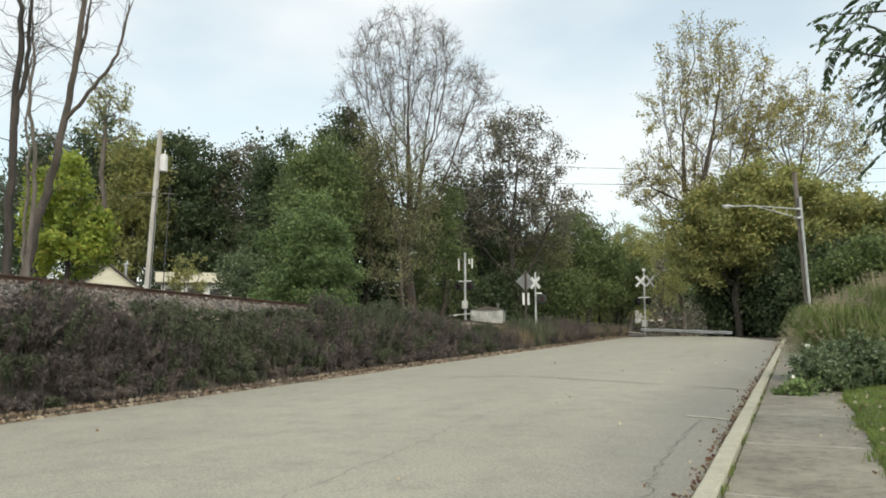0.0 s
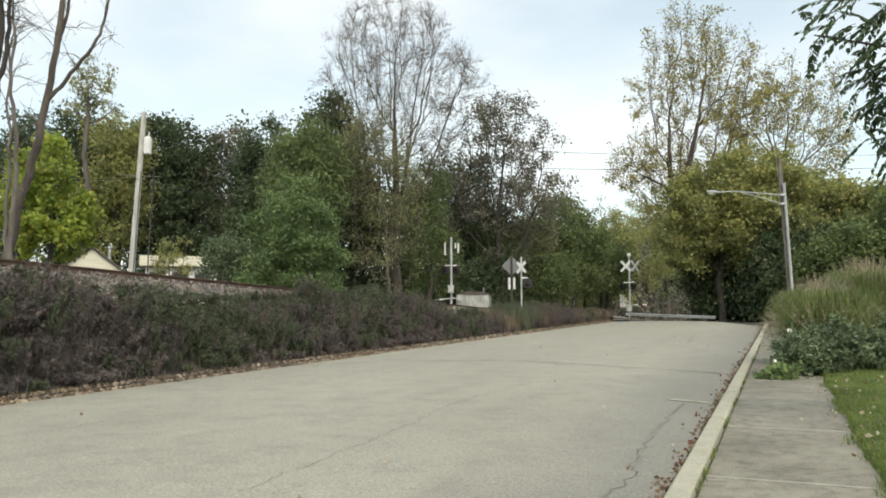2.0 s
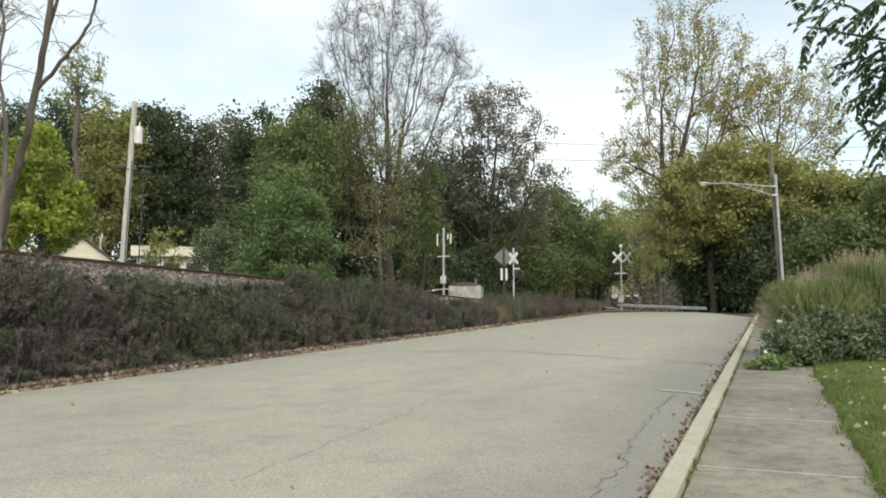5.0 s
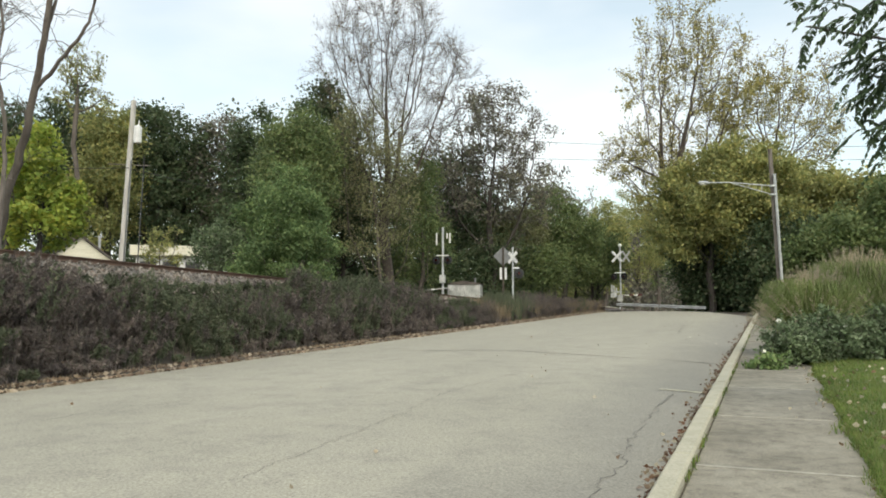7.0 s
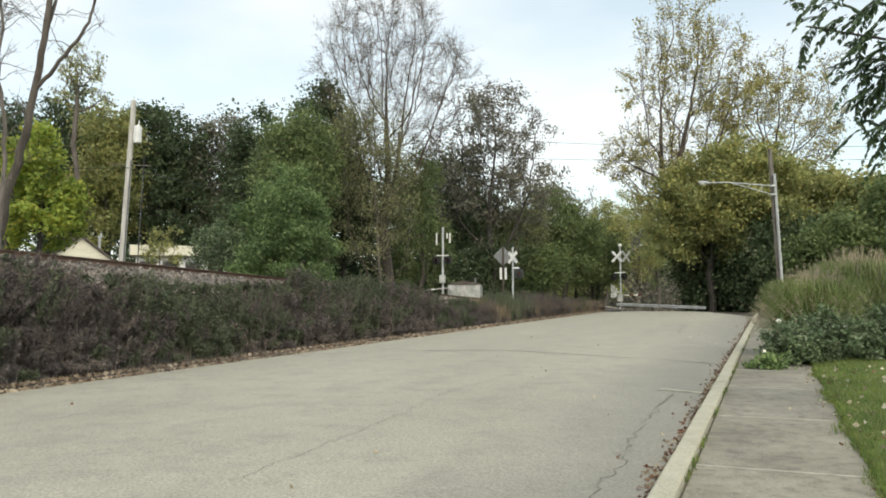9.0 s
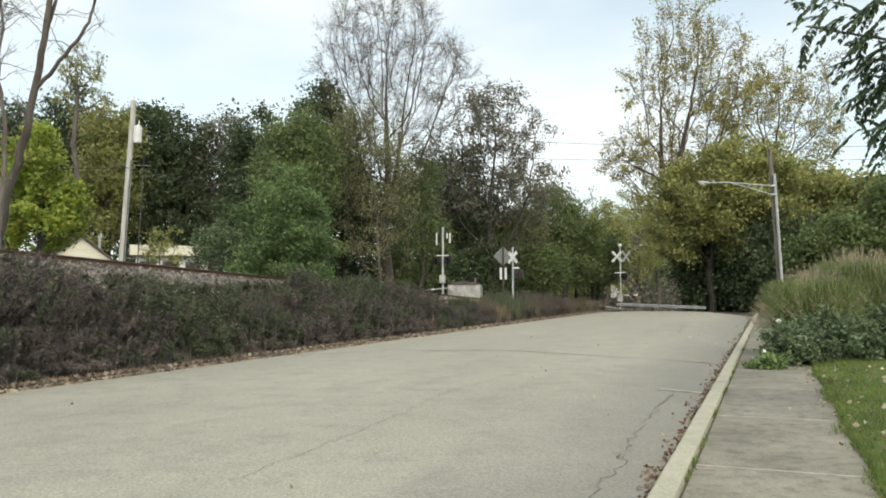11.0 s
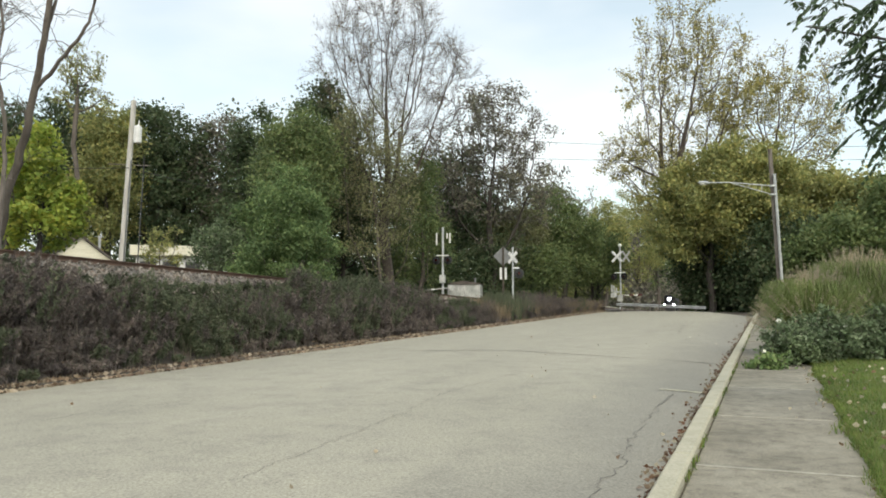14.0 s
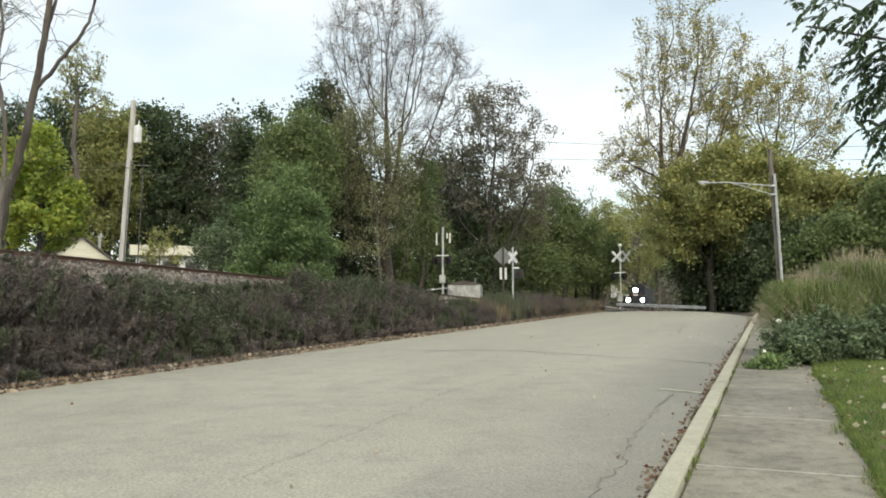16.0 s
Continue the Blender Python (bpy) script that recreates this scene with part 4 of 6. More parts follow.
# ---- weeds on the bank ----
def weeds():
    """Bushy weeds, each a fan of leafy stems from one foot, with hollows between them; browner below, greener towards the track."""
    rng = np.random.default_rng(77)
    n = 1750
    y = 3 + 63 * rng.uniform(0, 1, n) ** 1.2
    tx = rail_x(y)
    u = rng.uniform(0, 1, n)
    x0 = ROAD_L - 0.35 - 0.012 * np.maximum(0, y - 45)
    x = x0 + (tx + 1.5 - x0) * u
    hollow = np.array([noise.noise((a * 0.75, b * 0.55, 31.0)) for a, b in zip(x, y)]) + rng.uniform(-0.12, 0.12, n)
    g = ground_z(x, y)
    rz = rail_z(y)
    patch = np.array([noise.noise((a * 0.35, b * 0.22, 5.0)) for a, b in zip(x, y)])
    lump = np.array([noise.noise((a * 0.7, b * 0.5, 9.0)) for a, b in zip(x, y)])
    fall = np.clip(x / (tx + 0.8), 0.7, 1.0)            # the growth gets lower towards the road
    cap = 1.6 + fall * (rz - 0.6 - 1.6) + 0.3 * lump + (0.75 + 0.3 * lump) * step(18.5, 22, y) * (1 - step(31, 35, y))
    cap = np.where(y > 36, rz - 0.6 + 0.8 * step(40, 47, y) + 0.25 * lump, cap)
    front = 0.3 + 0.65 * step(0.0, 0.22, u) + 0.75 * step(0.2, 0.7, u) + 0.6 * step(38, 46, y)
    h = np.clip(np.minimum(front * (1 + 0.9 * lump) * rng.uniform(0.55, 1.3, n), cap - g + 0.2 * rng.uniform(-1.5, 1.2, n)), 0.16, 1.9)
    h = np.maximum(0.16, h * (0.6 + 0.4 * step(-0.22, 0.02, hollow)))
    green = (1.1 * patch + 1.0 * (u - 0.5) + rng.normal(size=n) * 0.32) > 0.02
    made = {"brown": [], "green": []}
    stems = {"brown": ([], []), "green": ([], [])}
    for k in range(n):
        s = int(rng.integers(10, 19)) if y[k] < 30 else 11
        a = rng.uniform(0, 6.283, s)
        tilt = rng.uniform(0.0, 1.0, s) ** 0.7 * rng.uniform(0.35, 0.75)
        lean = rng.normal(size=2) * 0.14
        top = np.column_stack([np.cos(a) * tilt + lean[0], np.sin(a) * tilt + lean[1], 1.05 - 0.35 * tilt]) * h[k] * rng.uniform(0.6, 1.12, (s, 1))
        foot = np.array([x[k], y[k], g[k]]) + np.column_stack([rng.normal(size=(s, 2)) * 0.07, np.zeros(s)])
        key = "green" if green[k] else "brown"
        # side sprigs on the upper part of each stem
        w = 7
        i = np.repeat(np.arange(s), w)
        t = rng.uniform(0.3, 0.98, (s * w, 1)) ** 0.8
        root = foot[i] + top[i] * t
        sprig = root + (rng.normal(size=(s * w, 3)) * np.array([1, 1, 0.45]) * 0.085 + np.array([0, 0, 0.19])) * (0.45 + 0.6 * h[k]) * (1.25 - t)
        stems[key][0].extend([foot, root])
        stems[key][1].extend([foot + top, sprig])
        m = 7 if y[k] < 30 else 5
        j = np.repeat(np.arange(s * w), m)
        c = root[j] + (sprig[j] - root[j]) * rng.uniform(0, 1.15, (len(j), 1)) + rng.normal(size=(len(j), 3)) * 0.018
        made[key].append(c)
    for key, mat, label in (("brown", WEED_BROWN, "withered purple-brown weeds on the railway bank"), ("green", WEED_GREEN, "dull green weeds on the railway bank")):
        c = np.concatenate(made[key])
        c[:, 2] = np.maximum(c[:, 2], ground_z(c[:, 0], c[:, 1]) + 0.02)
        v1, q1 = leaves_at(rng, c, 0.085, 0.024 if key == "green" else 0.019, -0.8)
        v2, q2 = sticks(np.concatenate(stems[key][0]), np.concatenate(stems[key][1]), 0.005, 0.003)
        tagged(arrays("weeds", np.concatenate([v1, v2]), np.concatenate([q1, q2 + len(v1)]), mat), label, "weeds", kind="stuff")
    pick = rng.integers(0, n, 9000)
    f = np.column_stack([x[pick] + rng.normal(size=9000) * 0.16, y[pick] + rng.normal(size=9000) * 0.16, g[pick]])
    f[:, 2] = ground_z(f[:, 0], f[:, 1])
    tagged(arrays("dry_stalks", *blades_at(rng, f, np.minimum(1.0, h[pick] * 0.95), 0.013, 0.5, 0.4), STALK), "thin dry greyish stalks among the weeds", "weeds", kind="stuff")
    m = 5000
    y = 2 + 64 * rng.uniform(0, 1, m) ** 1.3
    x = ROAD_L - 0.12 - np.abs(rng.normal(size=m)) * 0.35
    f = np.column_stack([x, y, ground_z(x, y)])
    tagged(arrays("verge_grass", *blades_at(rng, f, 0.1, 0.012, 1.1), WEED_TAN), "short tan dead grass at the road's edge", "grass", kind="stuff")
    m = 9000
    y = 38 + 28 * rng.uniform(0, 1, m)
    x = ROAD_L - 0.5 - np.abs(rng.normal(size=m)) * 1.1
    f = np.column_stack([x, y, ground_z(x, y)])
    tagged(arrays("tall_grass", *blades_at(rng, f, 0.85, 0.014, 0.5), WEED_TAN), "tan tall dry grass near the crossing", "grass", kind="stuff")
    m = 2600
    x, y = rng.uniform(-14.7, -12.95, m), rng.uniform(40.2, 44.4, m)
    f = np.column_stack([x, y, ground_z(x, y)])
    tagged(arrays("tall_grass", *blades_at(rng, f, 1.15, 0.02, 0.35), WEED_GREEN), "dull green tall grass round the crossing mast", "grass", kind="stuff")


weeds()


def litter():
    rng = np.random.default_rng(91)
    # along the bank's foot
    n = 9000
    y = 1 + 62 * rng.uniform(0, 1, n) ** 1.2
    x = ROAD_L + 0.14 - rng.gamma(1.6, 0.14, n)
    a = np.column_stack([x, y, np.maximum(ground_z(x, y), np.where(x > ROAD_L, road_z(x, y), -9)) + rng.uniform(0.012, 0.04, n)])
    # in the gutter
    n = 2600
    y = 1 + 45 * rng.uniform(0, 1, n) ** 1.4
    x = -0.91 - rng.gamma(1.1, 0.048, n)
    b = np.column_stack([x, y, road_z(x, y) + rng.uniform(0.012, 0.03, n)])
    # on the road, sidewalk and lawn
    n = 46
    y = 2 + 45 * rng.uniform(0, 1, n) ** 1.4
    x = -12 + 11 * rng.uniform(0, 1, n) ** 0.5
    c = np.column_stack([x, y, road_z(x, y) + 0.02])
    n = 46
    y = 4 + 14 * rng.uniform(0, 1, n)
    x = 0.76 - np.abs(rng.normal(size=n)) * 0.2
    d = np.column_stack([x, y, level(y) + 0.02])
    n = 150
    y = 4 + 13 * rng.uniform(0, 1, n)
    x = 0.8 + rng.gamma(1.2, 0.8, n)
    e = np.column_stack([x, y, ground_z(x, y) + 0.07])
    v, q = leaves_at(rng, a, 0.11, 0.08, 0.0, 0.7)
    tagged(arrays("leaf_drift", v, q, LITTER_PALE), "drift of bleached fallen leaves along the bank", "leaves", kind="stuff")
    v, q = leaves_at(rng, b, 0.05, 0.036, 0.0, 0.85)
    v2, q2 = leaves_at(rng, np.concatenate([c, d, e]), 0.065, 0.05, 0.0, 0.8)
    tagged(arrays("lawn_leaves", v2, q2, LITTER_BRIGHT), "bleached fallen leaves on lawn, sidewalk and road", "leaves", kind="stuff")
    tagged(arrays("fallen_leaves", v, q, LITTER), "curled brown and buff fallen leaves", "leaves", kind="stuff")


litter()


def lawn_grass():
    rng = np.random.default_rng(92)
    n = 52000
    y = 3 + 15.5 * rng.uniform(0, 1, n)
    x = 0.75 + 6 * rng.uniform(0, 1, n) ** 1.3 * (0.25 + 0.75 * (y - 3) / 15.5)
    f = np.column_stack([x, y, ground_z(np.maximum(x, 0.83), y) + 0.005])
    tagged(arrays("lawn_grass", *blades_at(rng, f, 0.065, 0.008, 1.0), GRASS_BLADE), "short green lawn grass beside the sidewalk", "grass", kind="stuff")
    n = 4200
    y = 3 + 15 * rng.uniform(0, 1, n)
    x = 0.80 - np.abs(rng.normal(size=n)) * 0.045 * (1 + np.sin(y * 2.1) * 0.6 + np.sin(y * 5.3) * 0.4)
    f = np.column_stack([x, y, level(y) - 0.005])
    tagged(arrays("edge_grass", *blades_at(rng, f, 0.075, 0.009, 1.4), GRASS_BLADE), "uneven grass creeping over the sidewalk's edge", "grass", kind="stuff")
    n = 1350
    y = 4 + 26 * rng.uniform(0, 1, n) ** 1.3
    x = -0.70 + rng.normal(size=n) * 0.018
    keep = np.array([noise.noise((0, b * 0.9, 2.0)) for b in y]) > 0.05
    f = np.column_stack([x, y, level(y) - 0.005])[keep]
    tagged(arrays("joint_grass", *blades_at(rng, f, 0.07, 0.01, 1.2), GRASS_BLADE), "grass tufts in the joint behind the kerb", "grass", kind="stuff")


lawn_grass()


# ---- planting beside the sidewalk ----
def ornamental_grass(x, y, height, radius, seed, n=11000, plumes=400):
    rng = np.random.default_rng(seed)
    z = float(ground_z(x, y))
    thing = base("ornamental_grass", pose(x, y, z), "tall green ornamental grass with buff pink plumes", "ornamental grass", "ornamental grasses")
    a, r = rng.uniform(0, 6.283, n), 0.45 * np.sqrt(rng.uniform(0, 1, n))
    feet = np.column_stack([np.cos(a) * r, np.sin(a) * r, 0 * a])
    reach = radius * (r / 0.45) * rng.uniform(0.35, 0.9, n)
    h = height * rng.uniform(0.35, 0.95, n)
    turn = a + rng.normal(size=n) * 0.7
    out = np.column_stack([np.cos(turn), np.sin(turn), 0 * a])
    spin = rng.uniform(0, 6.283, n)
    side = np.column_stack([-np.sin(spin), np.cos(spin), 0 * a]) * 0.0038
    up = np.array([0, 0, 1.0])
    m1 = feet + out * (reach * 0.28)[:, None] + up * (h * 0.55)[:, None]
    m2 = feet + out * (reach * 0.65)[:, None] + up * (h * 0.92)[:, None]
    tip = feet + out * reach[:, None] + up * (h * (1.0 - 0.55 * (reach / radius) ** 2) * rng.uniform(0.8, 1.05, n))[:, None]
    v = np.stack([feet - side, feet + side, m1 + side, m1 - side, m2 + side * 0.8, m2 - side * 0.8, tip + side * 0.2, tip - side * 0.2], 1).reshape(-1, 3)
    i = np.arange(n)[:, None] * 8
    q = np.concatenate([i + np.array([[0, 1, 2, 3]]), i + np.array([[3, 2, 4, 5]]), i + np.array([[5, 4, 6, 7]])])
    arrays("blades", v, q, REED_GREEN, thing)
    c, lines = [], []
    for k in range(plumes):
        b = rng.uniform(0, 6.283)
        e = radius * rng.uniform(0.1, 1.25)
        hh = height * rng.uniform(0.82, 1.06) * (1 - 0.38 * (e / radius) ** 2.2)
        o = np.array([math.cos(b), math.sin(b), 0])
        p0, p1 = o * e * 0.6 + up * hh * 0.7, o * e + up * hh
        lines.append((np.stack([o * 0.2, p0 * 0.8, p1]), (0.004, 0.003, 0.002)))
        t = rng.uniform(-0.25, 1.0, (46, 1))
        c.append(p0 + (p1 - p0) * (0.45 + 0.55 * t) + rng.normal(size=(46, 3)) * 0.017)
    v1, q1 = leaves_at(rng, np.concatenate(c), 0.045, 0.009, -0.2)
    v2, q2 = tubes(lines, 3)
    arrays("plumes", np.concatenate([v1, v2]), np.concatenate([q1, q2 + len(v1)]), PLUME, thing, "feathery buff pink plumes")


ornamental_grass(0.95, 20.4, 2.1, 1.35, 401)
ornamental_grass(2.0, 21.5, 2.5, 1.5, 402)
ornamental_grass(3.25, 22.0, 2.5, 1.4, 403)
ornamental_grass(4.5, 22.7, 2.2, 1.3, 404)


def shrub(x, y, height, radius, seed, leaf, label, leaves=4800, size=0.08):
    tree("shrub", x, y, height, 0.03, height * 0.52, radius, height * 0.5, leaf, GREY_BARK, label, seed, points=190, twigs=3, leaves=leaves,
         size=size, first=0.05, clump=0.075, rise=0.15, twig=3.2, category="shrub", stems=5, group="shrubs", fine=0.003, uneven=0.9, flat=0.2)


shrub(-0.08, 17.0, 0.36, 0.30, 421, LEAF_GREEN, "low green plant creeping over the sidewalk", 700, 0.1)
shrub(0.42, 18.0, 0.88, 0.55, 422, LEAF_SHRUB, "bushy green shrub hanging over the sidewalk", 3800)
shrub(1.0, 18.7, 1.1, 0.7, 423, LEAF_SHRUB, "bushy blue-green shrub before the tall grass")
shrub(1.75, 19.0, 0.92, 0.75, 424, LEAF_SHRUB, "bushy blue-green shrub before the tall grass")
shrub(2.55, 19.3, 1.3, 0.8, 425, LEAF_SHRUB, "bushy blue-green shrub before the tall grass")
shrub(3.4, 19.7, 1.05, 0.8, 426, LEAF_SHRUB, "bushy blue-green shrub before the tall grass")


def trumpet_flower(x, y, z, size, turn):
    thing = base("flower", pose(x, y, z, 55, 0, turn), "white trumpet flower on a thin stem", "flower", "white flowers")
    bm = bmesh.new()
    prev = None
    for r, h in ((0.08, 0), (0.12, 0.5), (0.2, 0.9), (0.5, 1.2)):
        ring = [bm.verts.new((math.cos(i * math.pi / 5) * r * size * (1 + 0.12 * (i % 2)), math.sin(i * math.pi / 5) * r * size * (1 + 0.12 * (i % 2)), h * size)) for i in range(10)]
        if prev:
            for i in range(10):
                bm.faces.new((prev[i], prev[(i + 1) % 10], ring[(i + 1) % 10], ring[i]))
        prev = ring
    part("petals", bm, PETAL, thing)
    bm = bmesh.new()
    rod(bm, (0, 0, 0.02), (0, -0.14, -0.3), 0.006, 0.008, 6)
    part("stem", bm, REED_GREEN, thing)


trumpet_flower(0.14, 17.7, 1.44, 0.10, 10)
trumpet_flower(-0.18, 16.85, 0.86, 0.07, 40)
trumpet_flower(1.45, 18.3, 1.35, 0.06, -20)


# ---- bare leaning trees behind the track ----
def bare_stems(name, label, foot, lines, bark, seed, twig_n, twig_l):
    """A tree from a few bent stems; fine bare twigs grow along their upper parts."""
    rng = np.random.default_rng(seed)
    thing = base(name, pose(*foot), label, "tree", "trees")
    f = np.array(foot)
    thick, thin = [], []
    for pts, r0, r1 in lines:
        p = np.array(pts) - f
        t = np.linspace(0, len(p) - 1, 4 * len(p))
        q = np.column_stack([np.interp(t, np.arange(len(p)), p[:, i]) for i in range(3)])
        q[1:-1] += rng.normal(size=(len(q) - 2, 3)) * 0.03
        thick.append((q, np.linspace(r0, r1, len(q))))
        for k in range(twig_n):
            j = rng.integers(len(q) // 3, len(q))
            way = rng.normal(size=3) * 0.7 + np.array([0, 0, 0.7])
            way /= np.linalg.norm(way)
            L = twig_l * rng.uniform(0.4, 1.2)
            a = q[j]
            b = a + way * L
            thin.append((bend(a, b, np.array([0, 0, 0.12 * L]), 5, rng, 0.03 * L), np.linspace(0.018, 0.006, 5)))
            for h in range(4):
                m = a + (b - a) * rng.uniform(0.3, 1)
                w = way + rng.normal(size=3) * 0.7
                thin.append((np.stack([m, m + w * L * 0.15, m + w * L * 0.32 + rng.normal(size=3) * 0.04]), (0.008, 0.006, 0.004)))
    v1, q1 = tubes(thick, 9)
    v2, q2 = tubes(thin, 3)
    arrays("trunk", np.concatenate([v1, v2]), np.concatenate([q1, q2 + len(v1)]), bark, thing, smooth=True)


bare_stems("leaning_tree", "tall leaning bare tree with forked grey trunk", (-22.6, 16.5, 1.9), [
    ([(-22.6, 16.5, 1.9), (-22.28, 16.52, 3.54), (-21.75, 16.55, 5.56), (-21.25, 16.6, 7.32), (-20.78, 16.61, 9.35), (-20.38, 16.57, 11.46), (-20.07, 16.52, 13.4)], 0.17, 0.07),
    ([(-20.93, 16.61, 8.64), (-20.03, 16.7, 9.42), (-19.06, 16.7, 10.31), (-18.68, 16.77, 11.25), (-18.52, 16.76, 12.12)], 0.07, 0.025),
    ([(-20.58, 16.59, 10.4), (-20.42, 16.78, 11.36), (-20.38, 16.88, 12.88)], 0.07, 0.03)], GREY_BARK, 501, 9, 1.6)
bare_stems("bare_tree", "dark bare upright tree behind the track", (-21.0, 14.95, 1.9), [
    ([(-21.0, 14.95, 1.9), (-20.94, 14.92, 3.38), (-20.72, 14.78, 5.8), (-20.54, 14.6, 8.54), (-20.31, 14.48, 10.8), (-20.4, 14.28, 12.57)], 0.16, 0.06),
    ([(-20.63, 14.64, 7.73), (-20.25, 14.65, 9.35), (-20.27, 14.71, 10.88), (-20.15, 14.62, 12.35)], 0.09, 0.03)], DARK_BARK, 502, 12, 1.5)
bare_stems("bare_tree", "thin crooked bare tree hung with dead vine", (-21.35, 15.9, 1.9), [
    ([(-21.35, 15.9, 1.9), (-21.27, 15.87, 3.46), (-21.05, 15.77, 5.48), (-20.93, 15.64, 7.34), (-21.05, 15.43, 9.02), (-20.88, 15.37, 10.37), (-20.9, 15.21, 12.06)], 0.09, 0.03),
    ([(-21.5, 16.0, 1.9), (-21.6, 16.0, 4.2), (-21.35, 15.8, 6.4), (-21.5, 15.7, 8.6), (-21.3, 15.6, 10.5)], 0.07, 0.02)], PALE_BARK, 503, 16, 1.3)


# ---- the leafy branch that hangs in from the side ----
def overhanging_tree():
    """A tree on the lawn; its long feathery leaves hang in above the sidewalk."""
    rng = np.random.default_rng(601)
    fx, fy = 4.3, 9.2
    foot = np.array([fx, fy, float(ground_z(fx, fy)) - 0.05])
    thing = base("overhanging_tree", pose(*foot), "lawn tree with drooping feathery dark green leaves", "tree", "trees")
    ends = [(0.5, 9.8, 5.02), (0.62, 9.75, 5.4), (1.12, 10.05, 4.1), (1.02, 10.0, 4.65), (1.5, 10.2, 5.9), (1.3, 10.15, 3.7), (1.5, 10.2, 5.2), (4.9, 7.8, 6.4)]
    trunk = np.array([(0, 0, 0), (0.05, 0.02, 1.2), (-0.05, 0.1, 2.5), (-0.1, 0.15, 3.6), (0, 0.1, 5.2), (0.1, 0, 6.6)])
    lines = [(trunk, np.array([0.19, 0.15, 0.13, 0.11, 0.08, 0.03]))]
    tops = []
    for k, e in enumerate(ends):
        b = np.array(e) - foot
        a = trunk[2 + k % 3]
        l = bend(a, b, np.array([0, 0, 0.5]), 8, rng, 0.04)
        lines.append((l, np.linspace(0.045, 0.008, 8)))
        tops.append(l)
    arrays("trunk", *tubes(lines, 7), DARK_BARK, thing, smooth=True)
    V, Q, n0, ribs = [], [], 0, []
    for l, many in zip(tops, (56, 52, 52, 54, 48, 46, 56, 12)):
        for k in range(many):
            t = rng.uniform(0.5, 1.02)
            a = l[0] * 0 + np.array([np.interp(t * 7, np.arange(8), l[:, i]) for i in range(3)]) + rng.normal(size=3) * np.array([0.16, 0.16, 0.2])
            out = np.array([-0.6, -0.1, -0.2]) + rng.normal(size=3) * np.array([0.65, 0.6, 0.4])
            out /= np.linalg.norm(out)
            L = rng.uniform(0.32, 0.52)
            droop = np.array([0, 0, -1.0]) * L * rng.uniform(0.15, 0.55)
            s = np.linspace(0, 1, 9)[:, None]
            rib = a + out * L * s * 0.8 + droop * s * s
            ribs.append((rib, np.linspace(0.004, 0.0015, 9)))
            side = np.cross(out, (0, 0, 1.0))
            side /= np.linalg.norm(side) + 1e-9
            for j in range(1, 9):
                w = rib[j] - rib[j - 1]
                w /= np.linalg.norm(w)
                for sg in (-1, 1):
                    d = w * 0.75 + side * sg * 0.6 + np.array([0, 0, -0.35]) + rng.normal(size=3) * 0.12
                    d /= np.linalg.norm(d)
                    ll = 0.125 * (1 - 0.35 * abs(j - 4) / 4) * rng.uniform(0.85, 1.15)
                    x = np.cross(d, (rng.normal() * 0.4, rng.normal() * 0.4, 1))
                    x = x / (np.linalg.norm(x) + 1e-9) * 0.022
                    p = rib[j]
                    V += [p, p + d * ll * 0.4 + x, p + d * ll, p + d * ll * 0.4 - x]
                    Q.append((n0, n0 + 1, n0 + 2, n0 + 3))
                    n0 += 4
    v2, q2 = tubes(ribs, 3)
    return arrays("crown", np.concatenate([np.array(V), v2]), np.concatenate([np.array(Q), q2 + n0]), LEAF_NEAR, thing)


HANGING = overhanging_tree()


# ---- poles, lamp and wires ----
def wire(name, a, b, sag, r, label, parent=None):
    cu = bpy.data.curves.new(name, "CURVE")
    cu.dimensions, cu.bevel_depth, cu.bevel_resolution = "3D", r, 1
    sp = cu.splines.new("POLY")
    sp.points.add(16)
    a, b = Vector(a), Vector(b)
    for i in range(17):
        t = i / 16
        p = a.lerp(b, t) - Vector((0, 0, 4 * sag * t * (1 - t)))
        sp.points[i].co = (*p, 1)
    cu.materials.append(BLACK_PAINT)
    ob = new(name, cu)
    ob.parent = parent
    return tagged(ob, label, "wire" if not parent else "")


